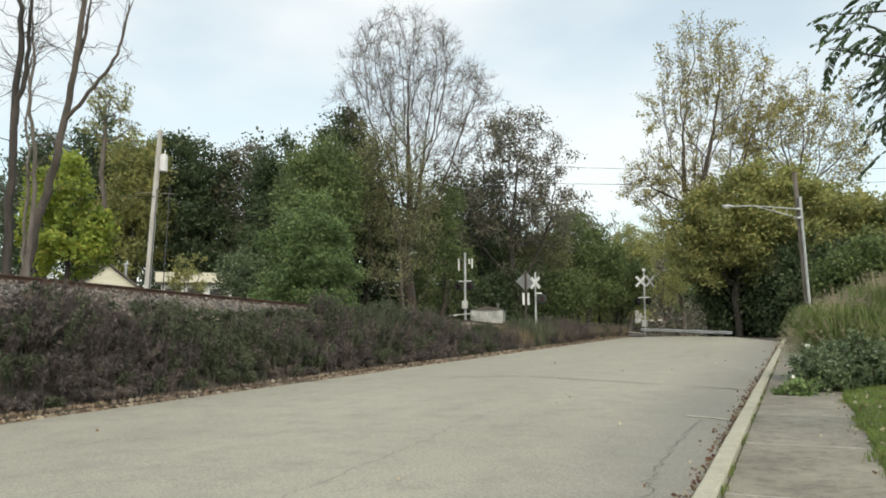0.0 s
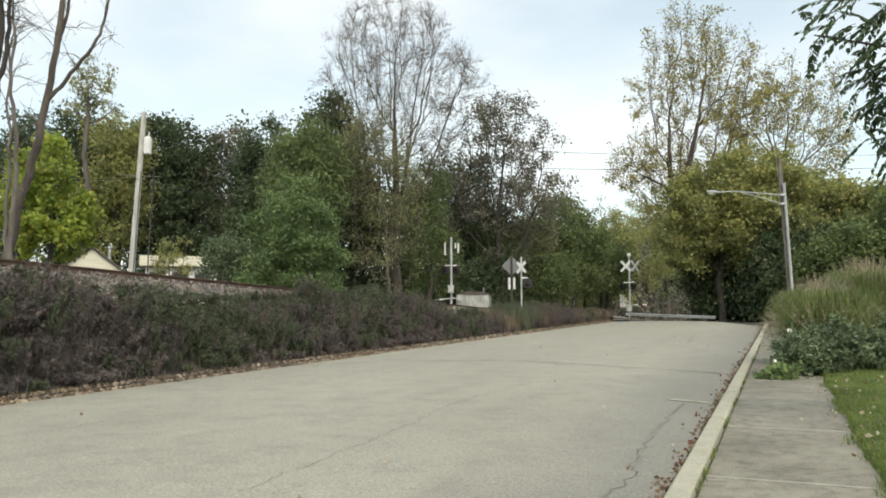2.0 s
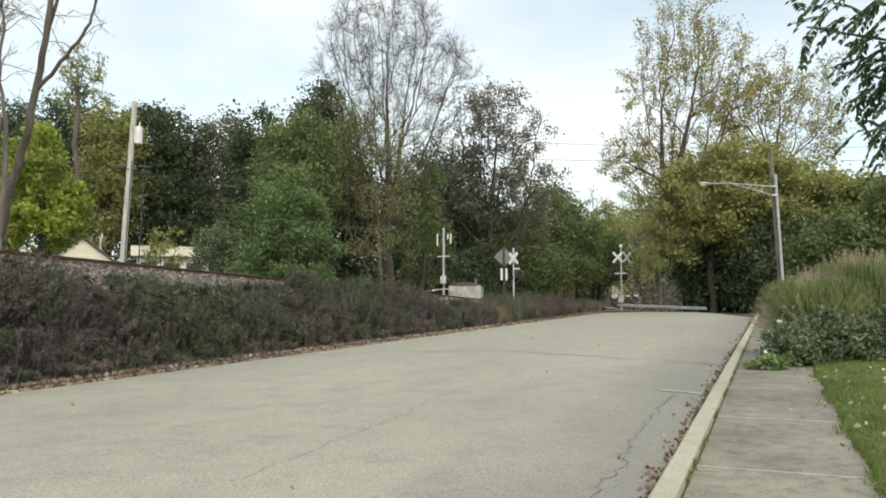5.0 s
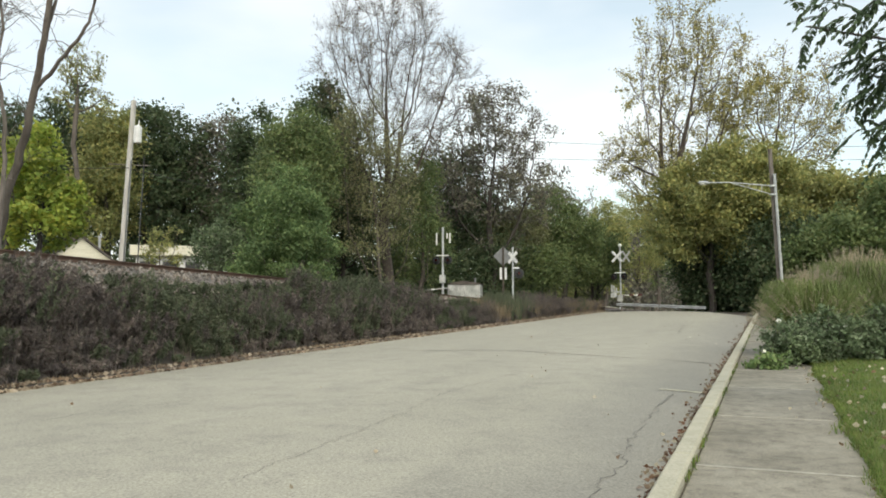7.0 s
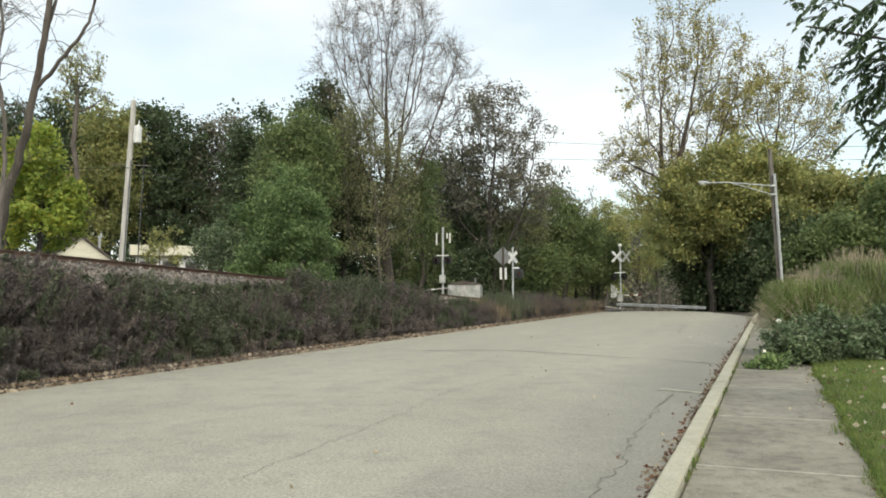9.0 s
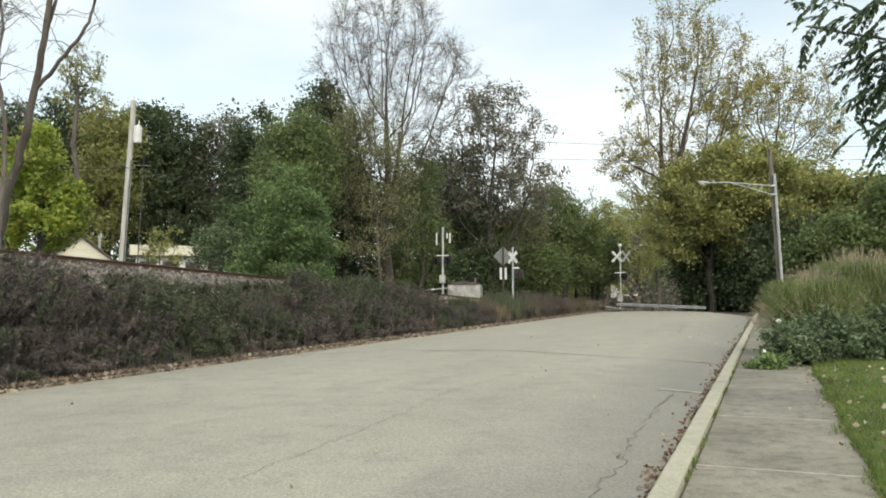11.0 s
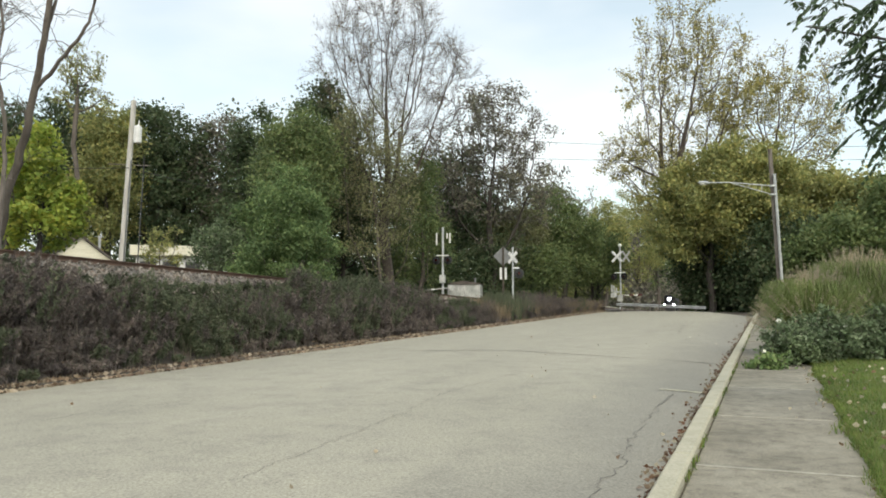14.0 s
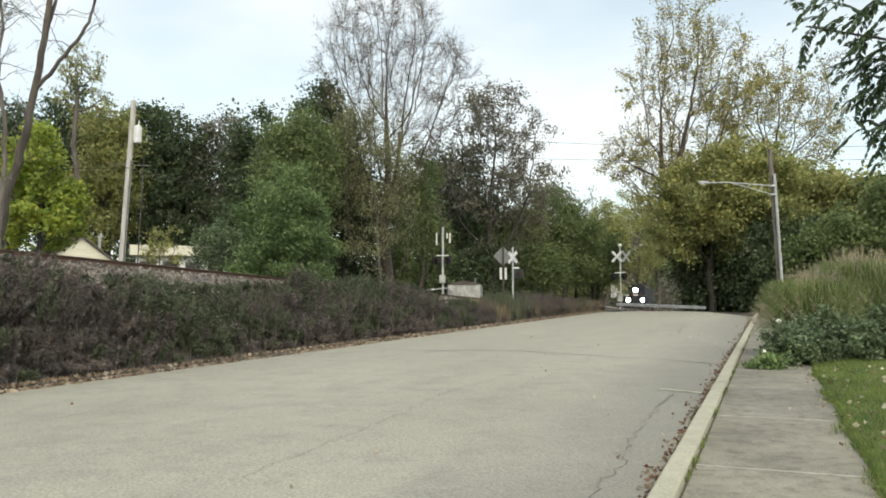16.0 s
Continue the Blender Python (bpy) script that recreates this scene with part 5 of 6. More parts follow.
def utility_pole():
    foot, top = Vector((-29.95, 28.97, 1.7)), Vector((-28.66, 28.27, 12.25))
    thing = base("utility_pole", Matrix.Translation(foot), "pale weathered wooden utility pole with a transformer", "utility pole", "utility poles")
    way = top - foot
    on = lambda k: way * k
    bm = bmesh.new()
    rod(bm, (0, 0, 0), way, 0.17, 0.12, 14)
    part("pole", bm, POLE_WOOD, thing)
    bm = bmesh.new()
    for k in (0.84,):
        c = on(k) + Vector((0.36, 0.05, 0))
        rod(bm, c - Vector((0, 0, 0.42)), c + Vector((0, 0, 0.38)), 0.19, 0.19, 14)
        rod(bm, c + Vector((0, 0, 0.38)), c + Vector((0, 0, 0.46)), 0.19, 0.08, 14)
        rod(bm, c + Vector((0.04, 0, 0.44)), c + Vector((0.06, 0, 0.68)), 0.035, 0.025, 8)
        box(bm, c.x - 0.2, c.y, c.z, 0.12, 0.1, 0.5)
    part("transformer", bm, WHITE_PAINT, thing, "light grey transformer can")
    bm = bmesh.new()
    c = on(0.70)
    box(bm, c.x, c.y, c.z, 0.09, 0.09, 0.11)
    rod(bm, c + Vector((-0.95, -0.4, 0.05)), c + Vector((0.95, 0.4, -0.05)), 0.02, 0.02, 8)
    part("bracket", bm, DARK_POLE, thing)
    # Dark rod in place of the shaded strip down the pole.
    bm = bmesh.new()
    rod(bm, Vector((0.19, -0.06, 0)), on(0.72) + Vector((0.17, -0.06, 0)), 0.03, 0.03, 8)
    part("shade_strip", bm, GREY_PAINT, thing)
    bm = bmesh.new()
    rod(bm, on(0.985), on(1.0) + Vector((0, 0, 0.22)), 0.03, 0.02, 8)
    part("insulator", bm, WHITE_PAINT, thing)
    wire("guy_wire", (0.9, 0.5, 8.0), (2.0, -0.9, 0.1), 0.0, 0.028, "", thing)
    wire("cable", (-29.0, 28.3, 8.9), (-75, 3, 9.8), 0.7, 0.016, "black service cable strung behind the track")
    wire("cable", (-29.0, 28.3, 8.9), (-23.2, 62, 9.4), 0.6, 0.016, "black service cable strung behind the track")


utility_pole()


def street_lamp_pole():
    thing = base("street_lamp", pose(0.66, 50.75, float(ground_z(0.66, 50.75)) - 0.1), "wooden pole with a steel mast-arm street lamp", "street lamp")
    foot = Vector((0.66, 50.75, float(ground_z(0.66, 50.75)) - 0.1))
    at = lambda *p: Vector(p) - foot
    bm = bmesh.new()
    rod(bm, (0, 0, 0), at(0.29, 49.35, 11.59), 0.17, 0.12, 14)
    part("pole", bm, DARK_POLE, thing)
    bm = bmesh.new()
    rod(bm, at(0.74, 50.3, 2.4), at(0.50, 49.30, 10.0), 0.085, 0.085, 12)
    rod(bm, at(0.50, 49.30, 10.0), at(0.497, 49.29, 10.06), 0.11, 0.11, 12)
    part("standard", bm, GALVANISED, thing, "grey steel riser")
    bm = bmesh.new()
    joint, elbow, tip = at(0.36, 49.38, 9.35), at(-1.98, 47.5, 9.42), at(-3.0, 46.65, 9.33)
    rod(bm, joint, elbow, 0.04, 0.035)
    rod(bm, elbow, tip, 0.035, 0.03)
    rod(bm, at(0.36, 49.38, 8.82), at(-1.1, 48.2, 9.2), 0.035, 0.03)
    rod(bm, at(-1.1, 48.2, 9.2), elbow, 0.03, 0.03)
    for k in (0.25, 0.55):
        rod(bm, joint.lerp(elbow, k), at(0.36, 49.38, 8.82).lerp(elbow, k), 0.018)
    for z in (9.35, 8.82):
        rod(bm, at(0.36, 49.38, z - 0.05), at(0.36, 49.38, z + 0.05), 0.2, 0.2, 12)
    part("arm", bm, GALVANISED, thing, "bent steel truss arm")
    head = tip + Vector((-0.28, -0.23, -0.02))
    bm = bmesh.new()
    bmesh.ops.create_uvsphere(bm, u_segments=16, v_segments=8, radius=0.5, matrix=Matrix.Translation(head) @ pose(0, 0, 0, 0, 0, 40) @ Matrix.Diagonal((0.85, 0.34, 0.2, 1)))
    lamp = part("lamp_head", bm, GALVANISED, thing)
    bm = bmesh.new()
    bmesh.ops.create_uvsphere(bm, u_segments=12, v_segments=6, radius=0.5, matrix=Matrix.Translation(head + Vector((-0.1, -0.08, -0.06))) @ pose(0, 0, 0, 0, 0, 40) @ Matrix.Diagonal((0.4, 0.26, 0.18, 1)))
    part("lens", bm, WHITE_PAINT, lamp, "clouded lens of the lamp")
    bm = bmesh.new()
    rod(bm, head + Vector((0.05, 0.04, 0.08)), head + Vector((0.05, 0.04, 0.17)), 0.04, 0.04, 8)
    part("photocell", bm, GREY_PAINT, lamp)


street_lamp_pole()


def line_pole(x, y, h):
    """A plain pole in the wood that carries the wires over the road."""
    z = float(ground_z(x, y)) - 0.1
    thing = base("wire_pole", pose(x, y, z), "brown wooden wire pole hidden among the trees", "utility pole", "utility poles")
    bm = bmesh.new()
    rod(bm, (0, 0, 0), (0, 0, h), 0.16, 0.11, 12)
    part("pole", bm, DARK_POLE, thing)
    bm = bmesh.new()
    box(bm, 0, 0, h - 1.2, 1.6, 0.1, 0.12)
    part("crossarm", bm, DARK_POLE, thing)
    return z + h


h1 = line_pole(-30.5, 61.5, 16.8)
h2 = line_pole(27.0, 86.7, 15.6)
wire("power_line", (-30.5, 61.5, h1 - 0.1), (27.0, 86.7, h2 - 0.1), 1.1, 0.018, "black overhead power line across the sky")
wire("power_line", (-30.5, 61.5, h1 - 1.9), (27.0, 86.7, h2 - 1.3), 0.9, 0.018, "black overhead power line across the sky")


# ---- buildings behind the track ----
def cream_house():
    """A small house: cream gable end, brown roof, vent pipe."""
    z = float(ground_z(-41, 36)) - 0.05
    thing = base("house", pose(-42.03, 37.27, z, 0, 0, 49), "small house with a cream gable and brown roof", "house", "houses")
    w, d, e, r = 5.0, 6.0, 2.95, 4.9
    bm = bmesh.new()
    pts = [(-w / 2, 0), (w / 2, 0), (w / 2, e), (0, r), (-w / 2, e)]
    f = [bm.verts.new((x, -d / 2, h)) for x, h in pts]
    k = [bm.verts.new((x, d / 2, h)) for x, h in pts]
    bm.faces.new(f)
    bm.faces.new(k[::-1])
    for i in range(5):
        j = (i + 1) % 5
        bm.faces.new((f[j], f[i], k[i], k[j]))
    part("wall", bm, CREAM, thing)
    for s in (-1, 1):
        bm = bmesh.new()
        a, b = Vector((0, 0, r + 0.05)), Vector((s * (w / 2 + 0.3), 0, e - 0.22))
        v = [bm.verts.new((p.x, y, p.z + h)) for h in (0, 0.12) for p in (a, b) for y in (-d / 2 - 0.25, d / 2 + 0.25)]
        for q in ((0, 1, 3, 2), (4, 6, 7, 5), (0, 2, 6, 4), (1, 5, 7, 3), (2, 3, 7, 6), (0, 4, 5, 1)):
            bm.faces.new([v[i] for i in q])
        roof = part("roof", bm, ROOFING, thing)
    bm = bmesh.new()
    rod(bm, (1.2, 1.0, 3.6), (1.2, 1.0, 5.3), 0.09, 0.09, 12)
    rod(bm, (1.2, 1.0, 5.3), (1.2, 1.0, 5.42), 0.15, 0.13, 12)
    part("vent_pipe", bm, GALVANISED, roof, "grey metal vent pipe")


cream_house()


def white_house():
    """A long low white building with windows under a cream fascia."""
    z = float(ground_z(-39, 42)) - 0.05
    thing = base("low_building", pose(-39.2, 44.1, z, 0, 0, 38), "long low white building with a cream roof edge", "building", "houses")
    w, d, h = 6.2, 5.0, 4.1
    bm = bmesh.new()
    box(bm, 0, 0, h / 2, w, d, h)
    part("wall", bm, WHITE_PAINT, thing)
    bm = bmesh.new()
    box(bm, 0, -0.05, h + 0.42, w + 0.7, d + 0.9, 0.72, None, 0.04)
    part("roof", bm, CREAM, thing, "cream fascia roof")
    for k in range(4):
        x = -2.3 + k * 1.5
        bm = bmesh.new()
        box(bm, x, -d / 2 - 0.03, 3.3, 1.1, 0.06, 1.0)
        win = part("window", bm, GREY_PAINT, thing)
        bm = bmesh.new()
        box(bm, x, -d / 2 - 0.065, 3.3, 0.96, 0.02, 0.86)
        part("pane", bm, BLACK_PAINT, win)


white_house()


# ---- the crossing ----
def crossbuck(thing, m, size, width, material, label):
    """Two crossed boards, each a part."""
    for s in (-1, 1):
        bm = bmesh.new()
        box(bm, 0, 0.012 * s, 0, size, 0.02, width, m @ pose(0, 0, 0, 0, 45 * s, 0), 0.004)
        part("crossbuck_board", bm, material, thing, label)


def flasher(bm_dark, m):
    """A lamp with its round black board and hood, facing -y."""
    bmesh.ops.create_cone(bm_dark, cap_ends=True, segments=20, radius1=0.29, radius2=0.29, depth=0.02, matrix=m @ pose(0, 0, 0, 90))
    bmesh.ops.create_cone(bm_dark, cap_ends=False, segments=16, radius1=0.14, radius2=0.13, depth=0.28, matrix=m @ pose(0, -0.15, 0, 90))
    bmesh.ops.create_cone(bm_dark, cap_ends=True, segments=16, radius1=0.12, radius2=0.08, depth=0.18, matrix=m @ pose(0, 0.1, 0, -90))


def lamp_lens(bm, m):
    bmesh.ops.create_cone(bm, cap_ends=True, segments=16, radius1=0.11, radius2=0.1, depth=0.03, matrix=m @ pose(0, -0.02, 0, 90))


def mast(x, y, z, turn, height, label, cross_z, lamp_z, cross_on=True, double=False, lamps=(-0.36, 0.36), board=1.22, cap=True, r=0.07, face=0):
    thing = base("crossing_signal", pose(x, y, z, 0, 0, turn), label, "crossing signal", "crossing signals")
    bm = bmesh.new()
    rod(bm, (0, 0, 0), (0, 0, height), r, r, 12)
    rod(bm, (0, 0, 0), (0, 0, 0.25), 0.16, 0.13, 12)
    part("mast", bm, GALVANISED, thing)
    if cap:
        bm = bmesh.new()
        bmesh.ops.create_uvsphere(bm, u_segments=12, v_segments=8, radius=0.15, matrix=pose(0, 0, height + 0.08))
        part("cap", bm, WHITE_PAINT, thing)
    if cross_on:
        crossbuck(thing, pose(-0.25 if double else 0, -0.1, cross_z, 0, 0, face), board, 0.2, WHITE_PAINT, "white crossed railway board")
    if double:
        crossbuck(thing, pose(0.38, 0.3, cross_z, 0, 0, 78), board, 0.2, GALVANISED, "grey back of a crossed railway board")
    # White arm raised above the lamps, also standing in for lit hood tops.
    bm = bmesh.new()
    rod(bm, (min(0, lamps[0]), -0.06, lamp_z + 0.33), (lamps[-1], -0.06, lamp_z + 0.33), 0.045)
    for lx in lamps:
        rod(bm, (lx, -0.06, lamp_z - 0.05), (lx, -0.06, lamp_z + 0.33), 0.045)
    part("crossarm", bm, WHITE_PAINT, thing)
    for lx in lamps:
        m = pose(lx, -0.16, lamp_z)
        bm = bmesh.new()
        flasher(bm, m)
        fl = part("flasher", bm, BLACK_PAINT, thing, "round black flashing light with hood")
        bm = bmesh.new()
        lamp_lens(bm, m)
        part("lens", bm, DARK_RED, fl, "red lens")
    return thing


def gate_machine(thing, z, arm_way, arm_len, arm_z):
    """The gate's drive with counterweights and the striped arm, lowered."""
    bm = bmesh.new()
    box(bm, 0.02, -0.15, z, 0.36, 0.36, 0.55, None, 0.03)
    part("gate_machine", bm, WEATHERED_WHITE, thing, "white gate drive box")
    way = Vector(arm_way).normalized()
    side = Vector((-way.y, way.x, 0))
    for s in (-0.24, 0.24):
        bm = bmesh.new()
        a = Vector((0, -0.1, arm_z)) + side * s
        rod(bm, a + way * 0.5, a - way * 0.6, 0.03, 0.03, 8)
        q = way.to_track_quat("X", "Z").to_matrix().to_4x4()
        box(bm, 0, 0, 0, 0.28, 0.06, 0.36, Matrix.Translation(a - way * 0.6) @ q)
        part("counterweight", bm, WEATHERED_WHITE, thing)
    arm = None
    n = int(arm_len / 0.4)
    q = way.to_track_quat("X", "Z").to_matrix().to_4x4()
    bm = bmesh.new()
    box(bm, arm_len / 2, 0, 0, arm_len, 0.03, 0.05, Matrix.Translation((0, -0.1, arm_z)) @ q)
    arm = part("gate_arm", bm, GREY_PAINT, thing, "red and white striped gate arm")
    for k in range(n):
        bm = bmesh.new()
        box(bm, 0.4 * k + 0.2, 0, 0, 0.39, 0.035, 0.085, Matrix.Translation((0, -0.1, arm_z)) @ q)
        part("stripe", bm, WHITE_PAINT if k % 2 else RED_PAINT, arm)


# far side of the track, seen from behind
far_signal = mast(-20.75, 48.75, 2.0, 8, 5.75, "white crossing signal mast with hooded lights behind the track", 5.0, 3.45, cross_on=False, lamps=(-0.42, 0.42), cap=False, r=0.085)
for sx, sz, hh in ((-0.45, 4.95, 0.85), (0.5, 5.0, 0.7), (0.3, 5.15, 0.35)):
    bm = bmesh.new()
    box(bm, sx, 0.02, sz, 0.11, 0.03, hh, None, 0.004)
    part("crossbuck_board", bm, WHITE_PAINT, far_signal, "narrow white crossing board")
gate_machine(far_signal, 2.15, (-1.0, -0.45, -0.1), 1.2, 1.5)
# near side of the track
near_signal = mast(-14.15, 43.98, 1.75, 18, 4.0, "white crossing mast with crossed boards and a hooded light", 3.36, 2.4, lamps=(0.36,), board=0.9, face=-38, cap=False, r=0.055)
# right of the crossing road
gate_signal = mast(-11.45, 64.9, 2.15, -22, 5.3, "white crossing signal mast with a lowered gate arm", 4.45, 2.75, double=True, lamps=(-0.52, 0.46), face=8)
gate_machine(gate_signal, 0.95, (0.62, 1.0, 0.02), 2.4, 1.2)


for sx, sz in ((-0.75, 1.75), (-0.55, 1.7), (-0.3, 1.6), (0.1, 1.55)):
    bm = bmesh.new()
    box(bm, sx, -0.2, sz, 0.13, 0.05, 0.62 if sx < -0.4 else 0.42, None, 0.01)
    rod(bm, (sx, -0.2, sz - 0.15), (0, -0.12, sz - 0.25), 0.025, 0.025, 6)
    part("counterweight", bm, WEATHERED_WHITE, gate_signal, "pale upright counterweight plate")


def diamond_sign():
    z = float(ground_z(-14.96, 44.6)) - 0.1
    thing = base("road_sign", pose(-14.97, 44.6, z, 0, 0, 16), "grey back of a diamond road sign on a post", "road sign")
    bm = bmesh.new()
    box(bm, 0, 0.05, 2.06, 0.13, 0.07, 4.12, None, 0.008)
    part("post", bm, TIE_WOOD, thing)
    bm = bmesh.new()
    box(bm, 0, 0, 0, 0.86, 0.012, 0.86, pose(0, 0.1, 5.28 - z, 0, 45, 0), 0.004)
    part("sign_plate", bm, GREY_PAINT, thing, "bare grey metal sign back")
    for s in (-0.14, 0.16):
        bm = bmesh.new()
        box(bm, s, -0.01, 4.2 - z, 0.13, 0.02, 0.72)
        part("marker_board", bm, WHITE_PAINT, thing, "narrow white upright board")


diamond_sign()


def signal_cabinet():
    z = 1.8
    thing = base("signal_cabinet", pose(-21.6, 55.2, z, 0, 0, 14), "white metal signal cabinet with a weathered door", "cabinet")
    bm = bmesh.new()
    box(bm, 0, 0, 1.2, 2.5, 1.8, 2.1, None, 0.03)
    part("body", bm, WEATHERED_WHITE, thing)
    bm = bmesh.new()
    a = [(-1.32, 2.27), (0, 2.5), (1.32, 2.27), (1.32, 2.21), (-1.32, 2.21)]
    f = [bm.verts.new((x, -0.98, h)) for x, h in a]
    k = [bm.verts.new((x, 0.98, h)) for x, h in a]
    bm.faces.new(f)
    bm.faces.new(k[::-1])
    for i in range(5):
        bm.faces.new((f[(i + 1) % 5], f[i], k[i], k[(i + 1) % 5]))
    roof = part("roof", bm, ROOFING, thing)
    bm = bmesh.new()
    rod(bm, (0.75, 0, 2.35), (0.75, 0, 2.68), 0.08, 0.08)
    rod(bm, (0.75, 0, 2.68), (0.75, 0, 2.74), 0.13, 0.1)
    part("vent", bm, GREY_PAINT, roof)
    bm = bmesh.new()
    box(bm, -0.1, -0.91, 1.15, 0.85, 0.03, 1.75, None, 0.01)
    door = part("door", bm, WEATHERED_WHITE, thing)
    bm = bmesh.new()
    box(bm, 0.22, -0.95, 1.15, 0.04, 0.05, 0.2)
    part("handle", bm, GREY_PAINT, door)
    bm = bmesh.new()
    box(bm, 0, 0, 0.07, 2.7, 2.0, 0.16)
    part("plinth", bm, CONCRETE, thing)


signal_cabinet()


def guard_rail():
    a, b = Vector((-11.5, 63.26, 2.68)), Vector((-4.29, 59.2, 2.32))
    thing = base("guard_rail", Matrix.Translation(Vector((a.x, a.y, float(ground_z(a.x, a.y))))), "galvanised steel guard rail at the road's end", "guard rail")
    o = Vector((a.x, a.y, float(ground_z(a.x, a.y))))
    way = b - a
    L = way.length
    way.normalize()
    front = Vector((way.y, -way.x, 0)).normalized()
    if front.y > 0:
        front = -front
    prof = [(0.0, 0.0), (0.05, -0.02), (0.08, -0.05), (0.05, -0.08), (0.0, -0.1), (0.0, -0.13), (0.05, -0.15), (0.08, -0.18), (0.05, -0.21), (0.0, -0.23)]
    n = 2
    cuts = np.linspace(0, L, n + 1)
    for i in range(n):
        V, F = [], []
        for s in (cuts[i], cuts[i + 1] - 0.03):
            for back in (0, -0.012):
                for d, h in prof:
                    V.append(a - o + way * s + front * (d + back) + Vector((0, 0, h)))
        k = len(prof)
        for j in range(k - 1):
            F += [(j, j + 1, j + 1 + 2 * k, j + 2 * k), (k + j + 1, k + j, j + 3 * k, j + 1 + 3 * k)]
        F += [(0, 2 * k, 3 * k, k), (k - 1, 2 * k - 1, 4 * k - 1, 3 * k - 1)]
        arrays("beam", [tuple(v) for v in V], F, GALVANISED, thing)
    for i in range(6):
        p = a - o + way * (L * (i + 0.3) / 6.0) - front * 0.1
        gz = float(ground_z((p + o).x, (p + o).y)) - o.z
        bm = bmesh.new()
        box(bm, p.x, p.y, (p.z + gz) / 2 - 0.1, 0.12, 0.15, p.z - gz + 0.15)
        part("post", bm, DARK_POLE, thing)


guard_rail()


def crossing_road():
    """The lane over the track beyond the weeds."""
    rows_ = []
    for t in np.linspace(0, 1, 20):
        x = -10.5 - 34 * t
        top = 2.15 + (2.74 - 2.15) * step(0, 5.5, -10.5 - x) - 0.7 * step(22, 40, -x)
        for y in (64.4 + 0.12 * t, 71.5):
            rows_.append((x, y, top))
    i = np.arange(19) * 2
    tagged(arrays("crossing_road", rows_, np.stack([i, i + 1, i + 3, i + 2], 1), ASPHALT), "short asphalt lane over the railway track", "road", kind="structure")


crossing_road()


# ---- the train ----
GLARE = bpy.data.materials.new("headlight_glow")
GLARE.use_nodes = True
gp = GLARE.node_tree.nodes["Principled BSDF"]
gp.inputs["Base Color"].default_value = (0.9, 0.9, 0.9, 1)
gp.inputs["Emission Color"].default_value = (1.0, 0.93, 0.95, 1)
gp.inputs["Emission Strength"].default_value = 120.0
LOCO = surface("dark_engine_paint", (0.010, 0.011, 0.013), (0.02, 0.021, 0.024), 1.0, 10, 0.8, 0.0, 0.1, 0.002)


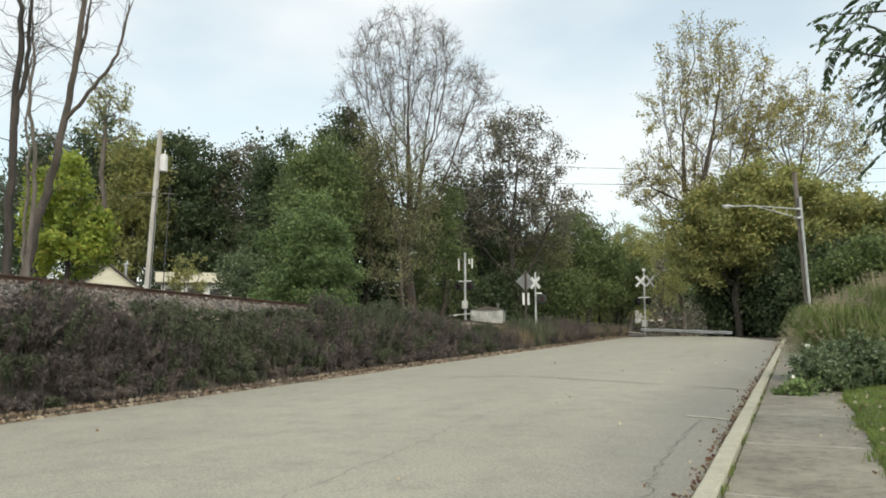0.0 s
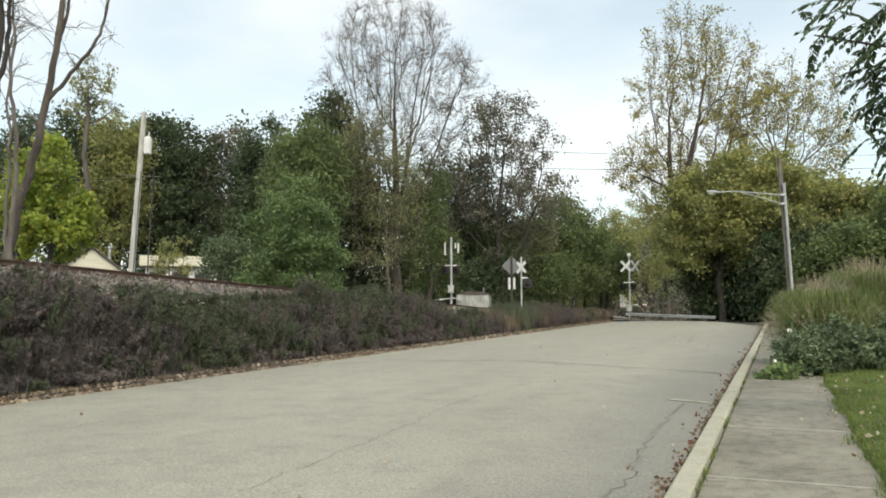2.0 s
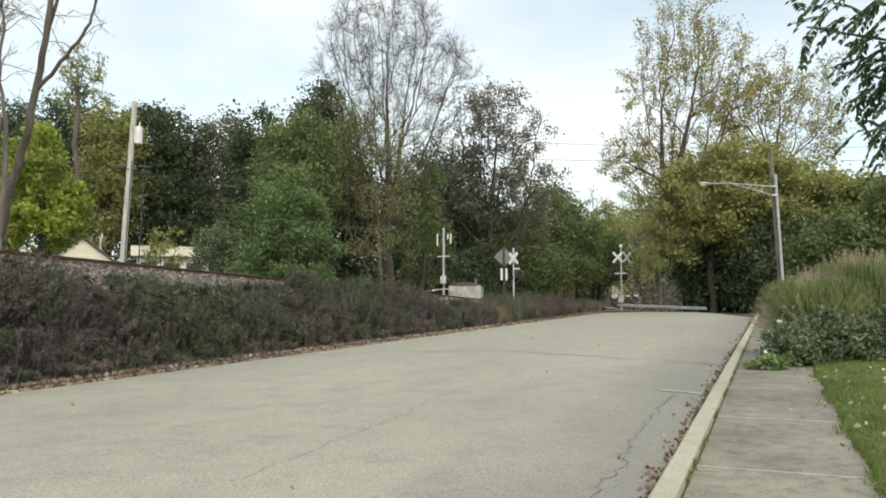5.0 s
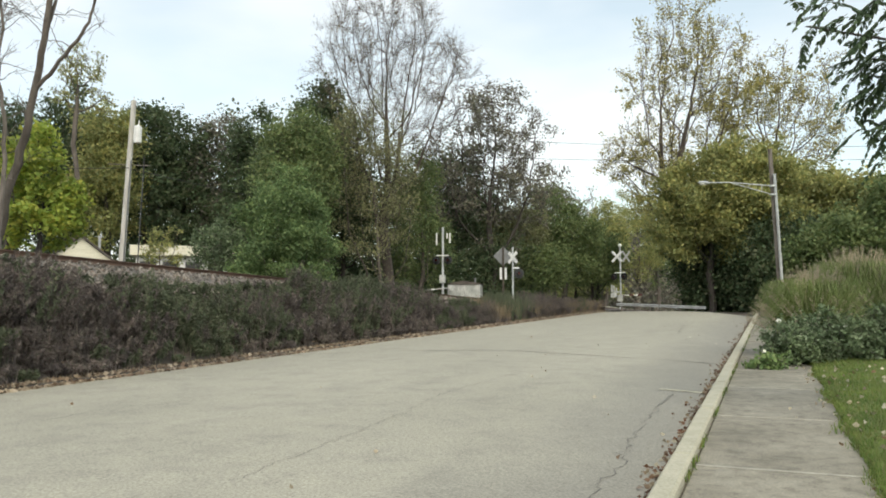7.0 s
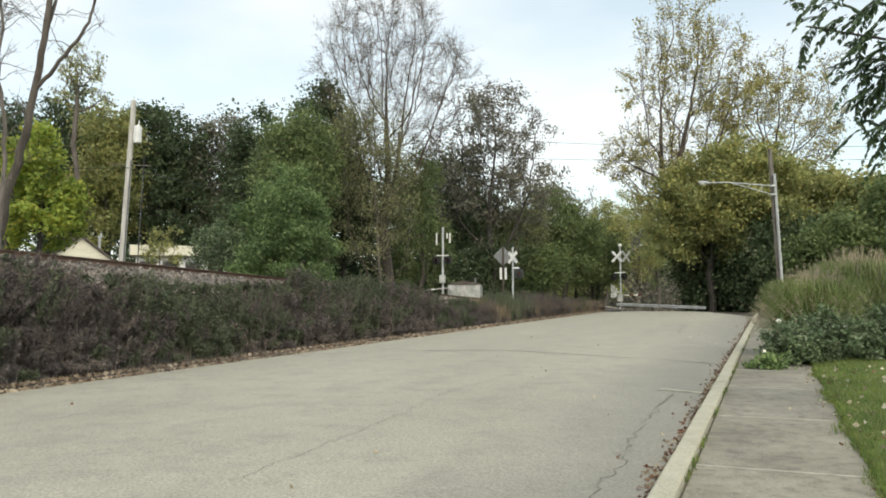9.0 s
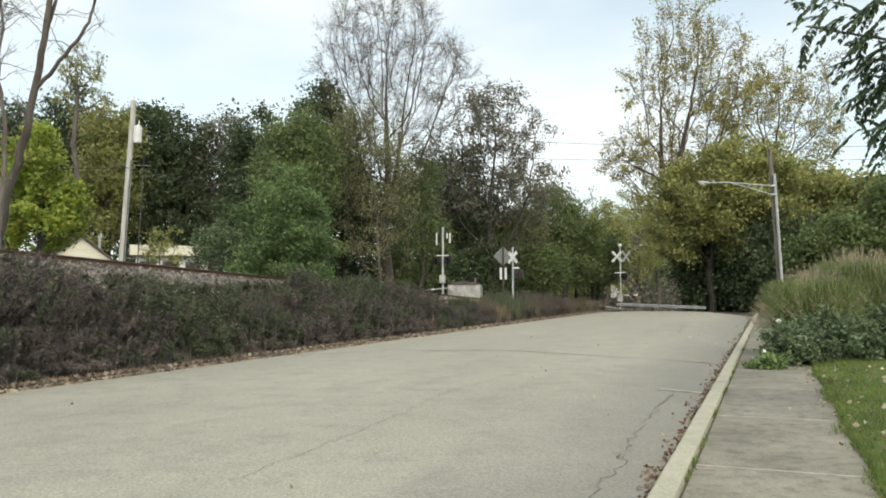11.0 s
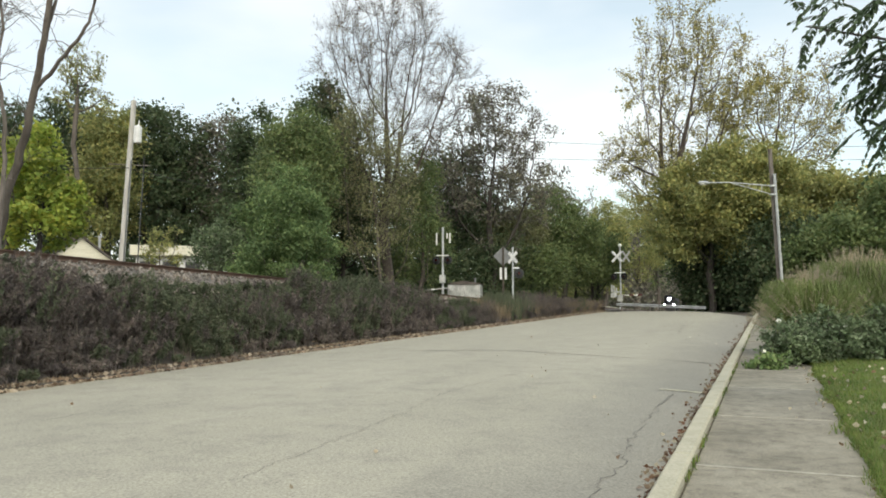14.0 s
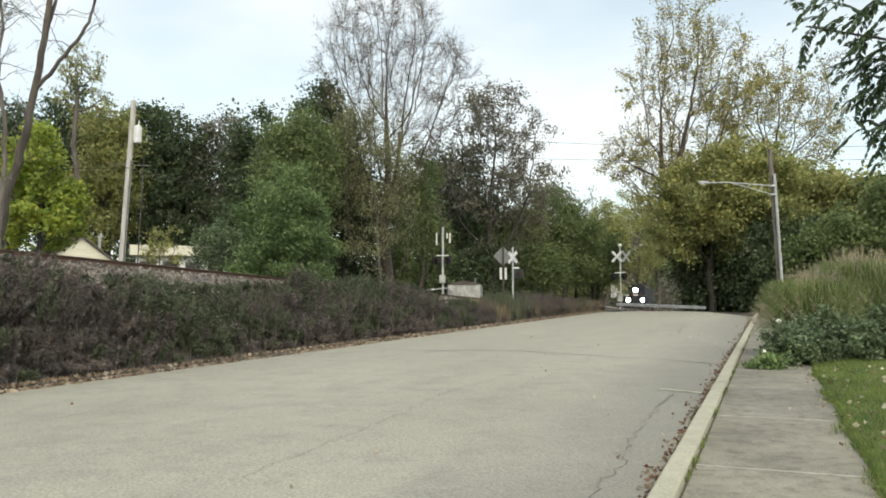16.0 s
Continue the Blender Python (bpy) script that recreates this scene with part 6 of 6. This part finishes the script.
def locomotive():
    """An engine, its nose at y = 0 facing -y, its wheels on the rails at z = 0."""
    thing = base("locomotive", pose(0, 0, 0), "dark diesel locomotive with three bright lights", "locomotive")
    bm = bmesh.new()
    box(bm, 0, 10.4, 2.75, 2.7, 16.6, 2.9, None, 0.15)
    part("engine_hood", bm, LOCO, thing)
    bm = bmesh.new()
    v = [bm.verts.new(p) for p in [(-1.45, 1.6, 1.3), (1.45, 1.6, 1.3), (1.45, 4.4, 1.3), (-1.45, 4.4, 1.3), (-1.45, 1.9, 4.1), (1.45, 1.9, 4.1), (1.45, 4.4, 4.1), (-1.45, 4.4, 4.1), (-1.05, 2.1, 4.65), (1.05, 2.1, 4.65), (1.05, 4.4, 4.65), (-1.05, 4.4, 4.65)]]
    for q in ((3, 2, 1, 0), (0, 1, 5, 4), (1, 2, 6, 5), (2, 3, 7, 6), (3, 0, 4, 7), (4, 5, 9, 8), (5, 6, 10, 9), (6, 7, 11, 10), (7, 4, 8, 11), (8, 9, 10, 11)):
        bm.faces.new([v[i] for i in q])
    cab = part("cab", bm, LOCO, thing)
    for s in (-0.62, 0.62):
        bm = bmesh.new()
        box(bm, s, 1.80, 3.72, 0.85, 0.05, 0.5)
        part("windscreen", bm, BLACK_PAINT, cab)
    bm = bmesh.new()
    v = [bm.verts.new(p) for p in [(-0.85, 0.45, 1.3), (0.85, 0.45, 1.3), (1.15, 1.7, 1.3), (-1.15, 1.7, 1.3), (-0.7, 0.6, 3.2), (0.7, 0.6, 3.2), (1.1, 1.75, 3.35), (-1.1, 1.75, 3.35)]]
    for q in ((3, 2, 1, 0), (0, 1, 5, 4), (1, 2, 6, 5), (2, 3, 7, 6), (3, 0, 4, 7), (4, 5, 6, 7)):
        bm.faces.new([v[i] for i in q])
    part("nose", bm, LOCO, thing)
    bm = bmesh.new()
    box(bm, 0, 9.9, 1.2, 3.0, 19.0, 0.3, None, 0.03)
    part("frame", bm, LOCO, thing)
    bm = bmesh.new()
    v = [bm.verts.new(p) for p in [(-1.5, 0.15, 1.1), (1.5, 0.15, 1.1), (1.4, 0.0, 0.15), (-1.4, 0.0, 0.15), (-1.5, 0.6, 1.1), (1.5, 0.6, 1.1), (1.4, 0.6, 0.15), (-1.4, 0.6, 0.15)]]
    for q in ((0, 1, 2, 3), (5, 4, 7, 6), (0, 4, 5, 1), (3, 2, 6, 7), (1, 5, 6, 2), (4, 0, 3, 7)):
        bm.faces.new([v[i] for i in q])
    part("pilot", bm, BLACK_PAINT, thing)
    for ty in (3.6, 15.6):
        bm = bmesh.new()
        box(bm, 0, ty, 0.75, 2.5, 4.2, 0.45, None, 0.05)
        truck = part("truck", bm, BLACK_PAINT, thing)
        for wy in (-1.6, 0, 1.6):
            for wx in (-0.75, 0.75):
                bm = bmesh.new()
                rod(bm, (wx - 0.06, ty + wy, 0.51), (wx + 0.06, ty + wy, 0.51), 0.51, 0.51, 20)
                part("wheel", bm, RUST, truck)
    for lx, lz, ly, r in ((0, 3.5, 0.62, 0.36), (-1.2, 1.72, 0.35, 0.34), (1.2, 1.72, 0.35, 0.34)):
        bm = bmesh.new()
        rod(bm, (lx, ly - 0.1, lz), (lx, ly + 0.2, lz), r + 0.06, r + 0.06, 18)
        lamp = part("headlight", bm, BLACK_PAINT, thing)
        bm = bmesh.new()
        rod(bm, (lx, ly - 0.14, lz), (lx, ly - 0.1, lz), r, r, 18)
        part("lens", bm, GLARE, lamp, "glaring white lens")
    return thing


ENGINE = locomotive()


# ---- what moves ----
def engine_pose(y):
    turn = math.degrees(math.atan(0.0406))
    return pose(float(rail_x(y)) - 0.75, y, float(rail_z(y)), 0, 0, turn)


def motions():
    rows = [(0.0, engine_pose(895.0)), (4.0, engine_pose(707.0)), (8.0, engine_pose(514.0)), (11.0, engine_pose(361.0))]
    for t in (12.4, 13.0, 13.6, 14.2, 14.8, 15.4, 16.0):
        k = 16.0 - t
        rows.append((t, engine_pose(139 + 34.5 * k + 1.9 * k * k)))
    walk(ENGINE, rows)
    # the hanging leaves stir in the wind
    sway = [(0.0, 0.05, 0.10), (0.5, 0.04, 0.05), (1.0, -0.05, 0.02), (1.5, -0.12, -0.05), (2.0, -0.12, -0.06), (2.5, -0.06, -0.02), (3.0, -0.02, 0.02), (3.5, 0.05, 0.03),
            (4.0, 0.03, 0.0), (5.2, -0.04, 0.03), (6.5, 0.0, 0.0), (7.5, -0.02, 0.02), (9.0, -0.04, -0.02), (10.3, 0.06, 0.04), (11.5, 0.08, 0.05), (12.5, 0.22, 0.04), (13.3, 0.08, -0.02),
            (14.0, -0.04, 0.03), (14.6, 0.02, 0.0), (15.3, 0.08, 0.04), (16.0, -0.03, 0.0)]
    walk(HANGING, [(t, pose(0, 0, 0, b, b, -a)) for t, a, b in sway])


motions()
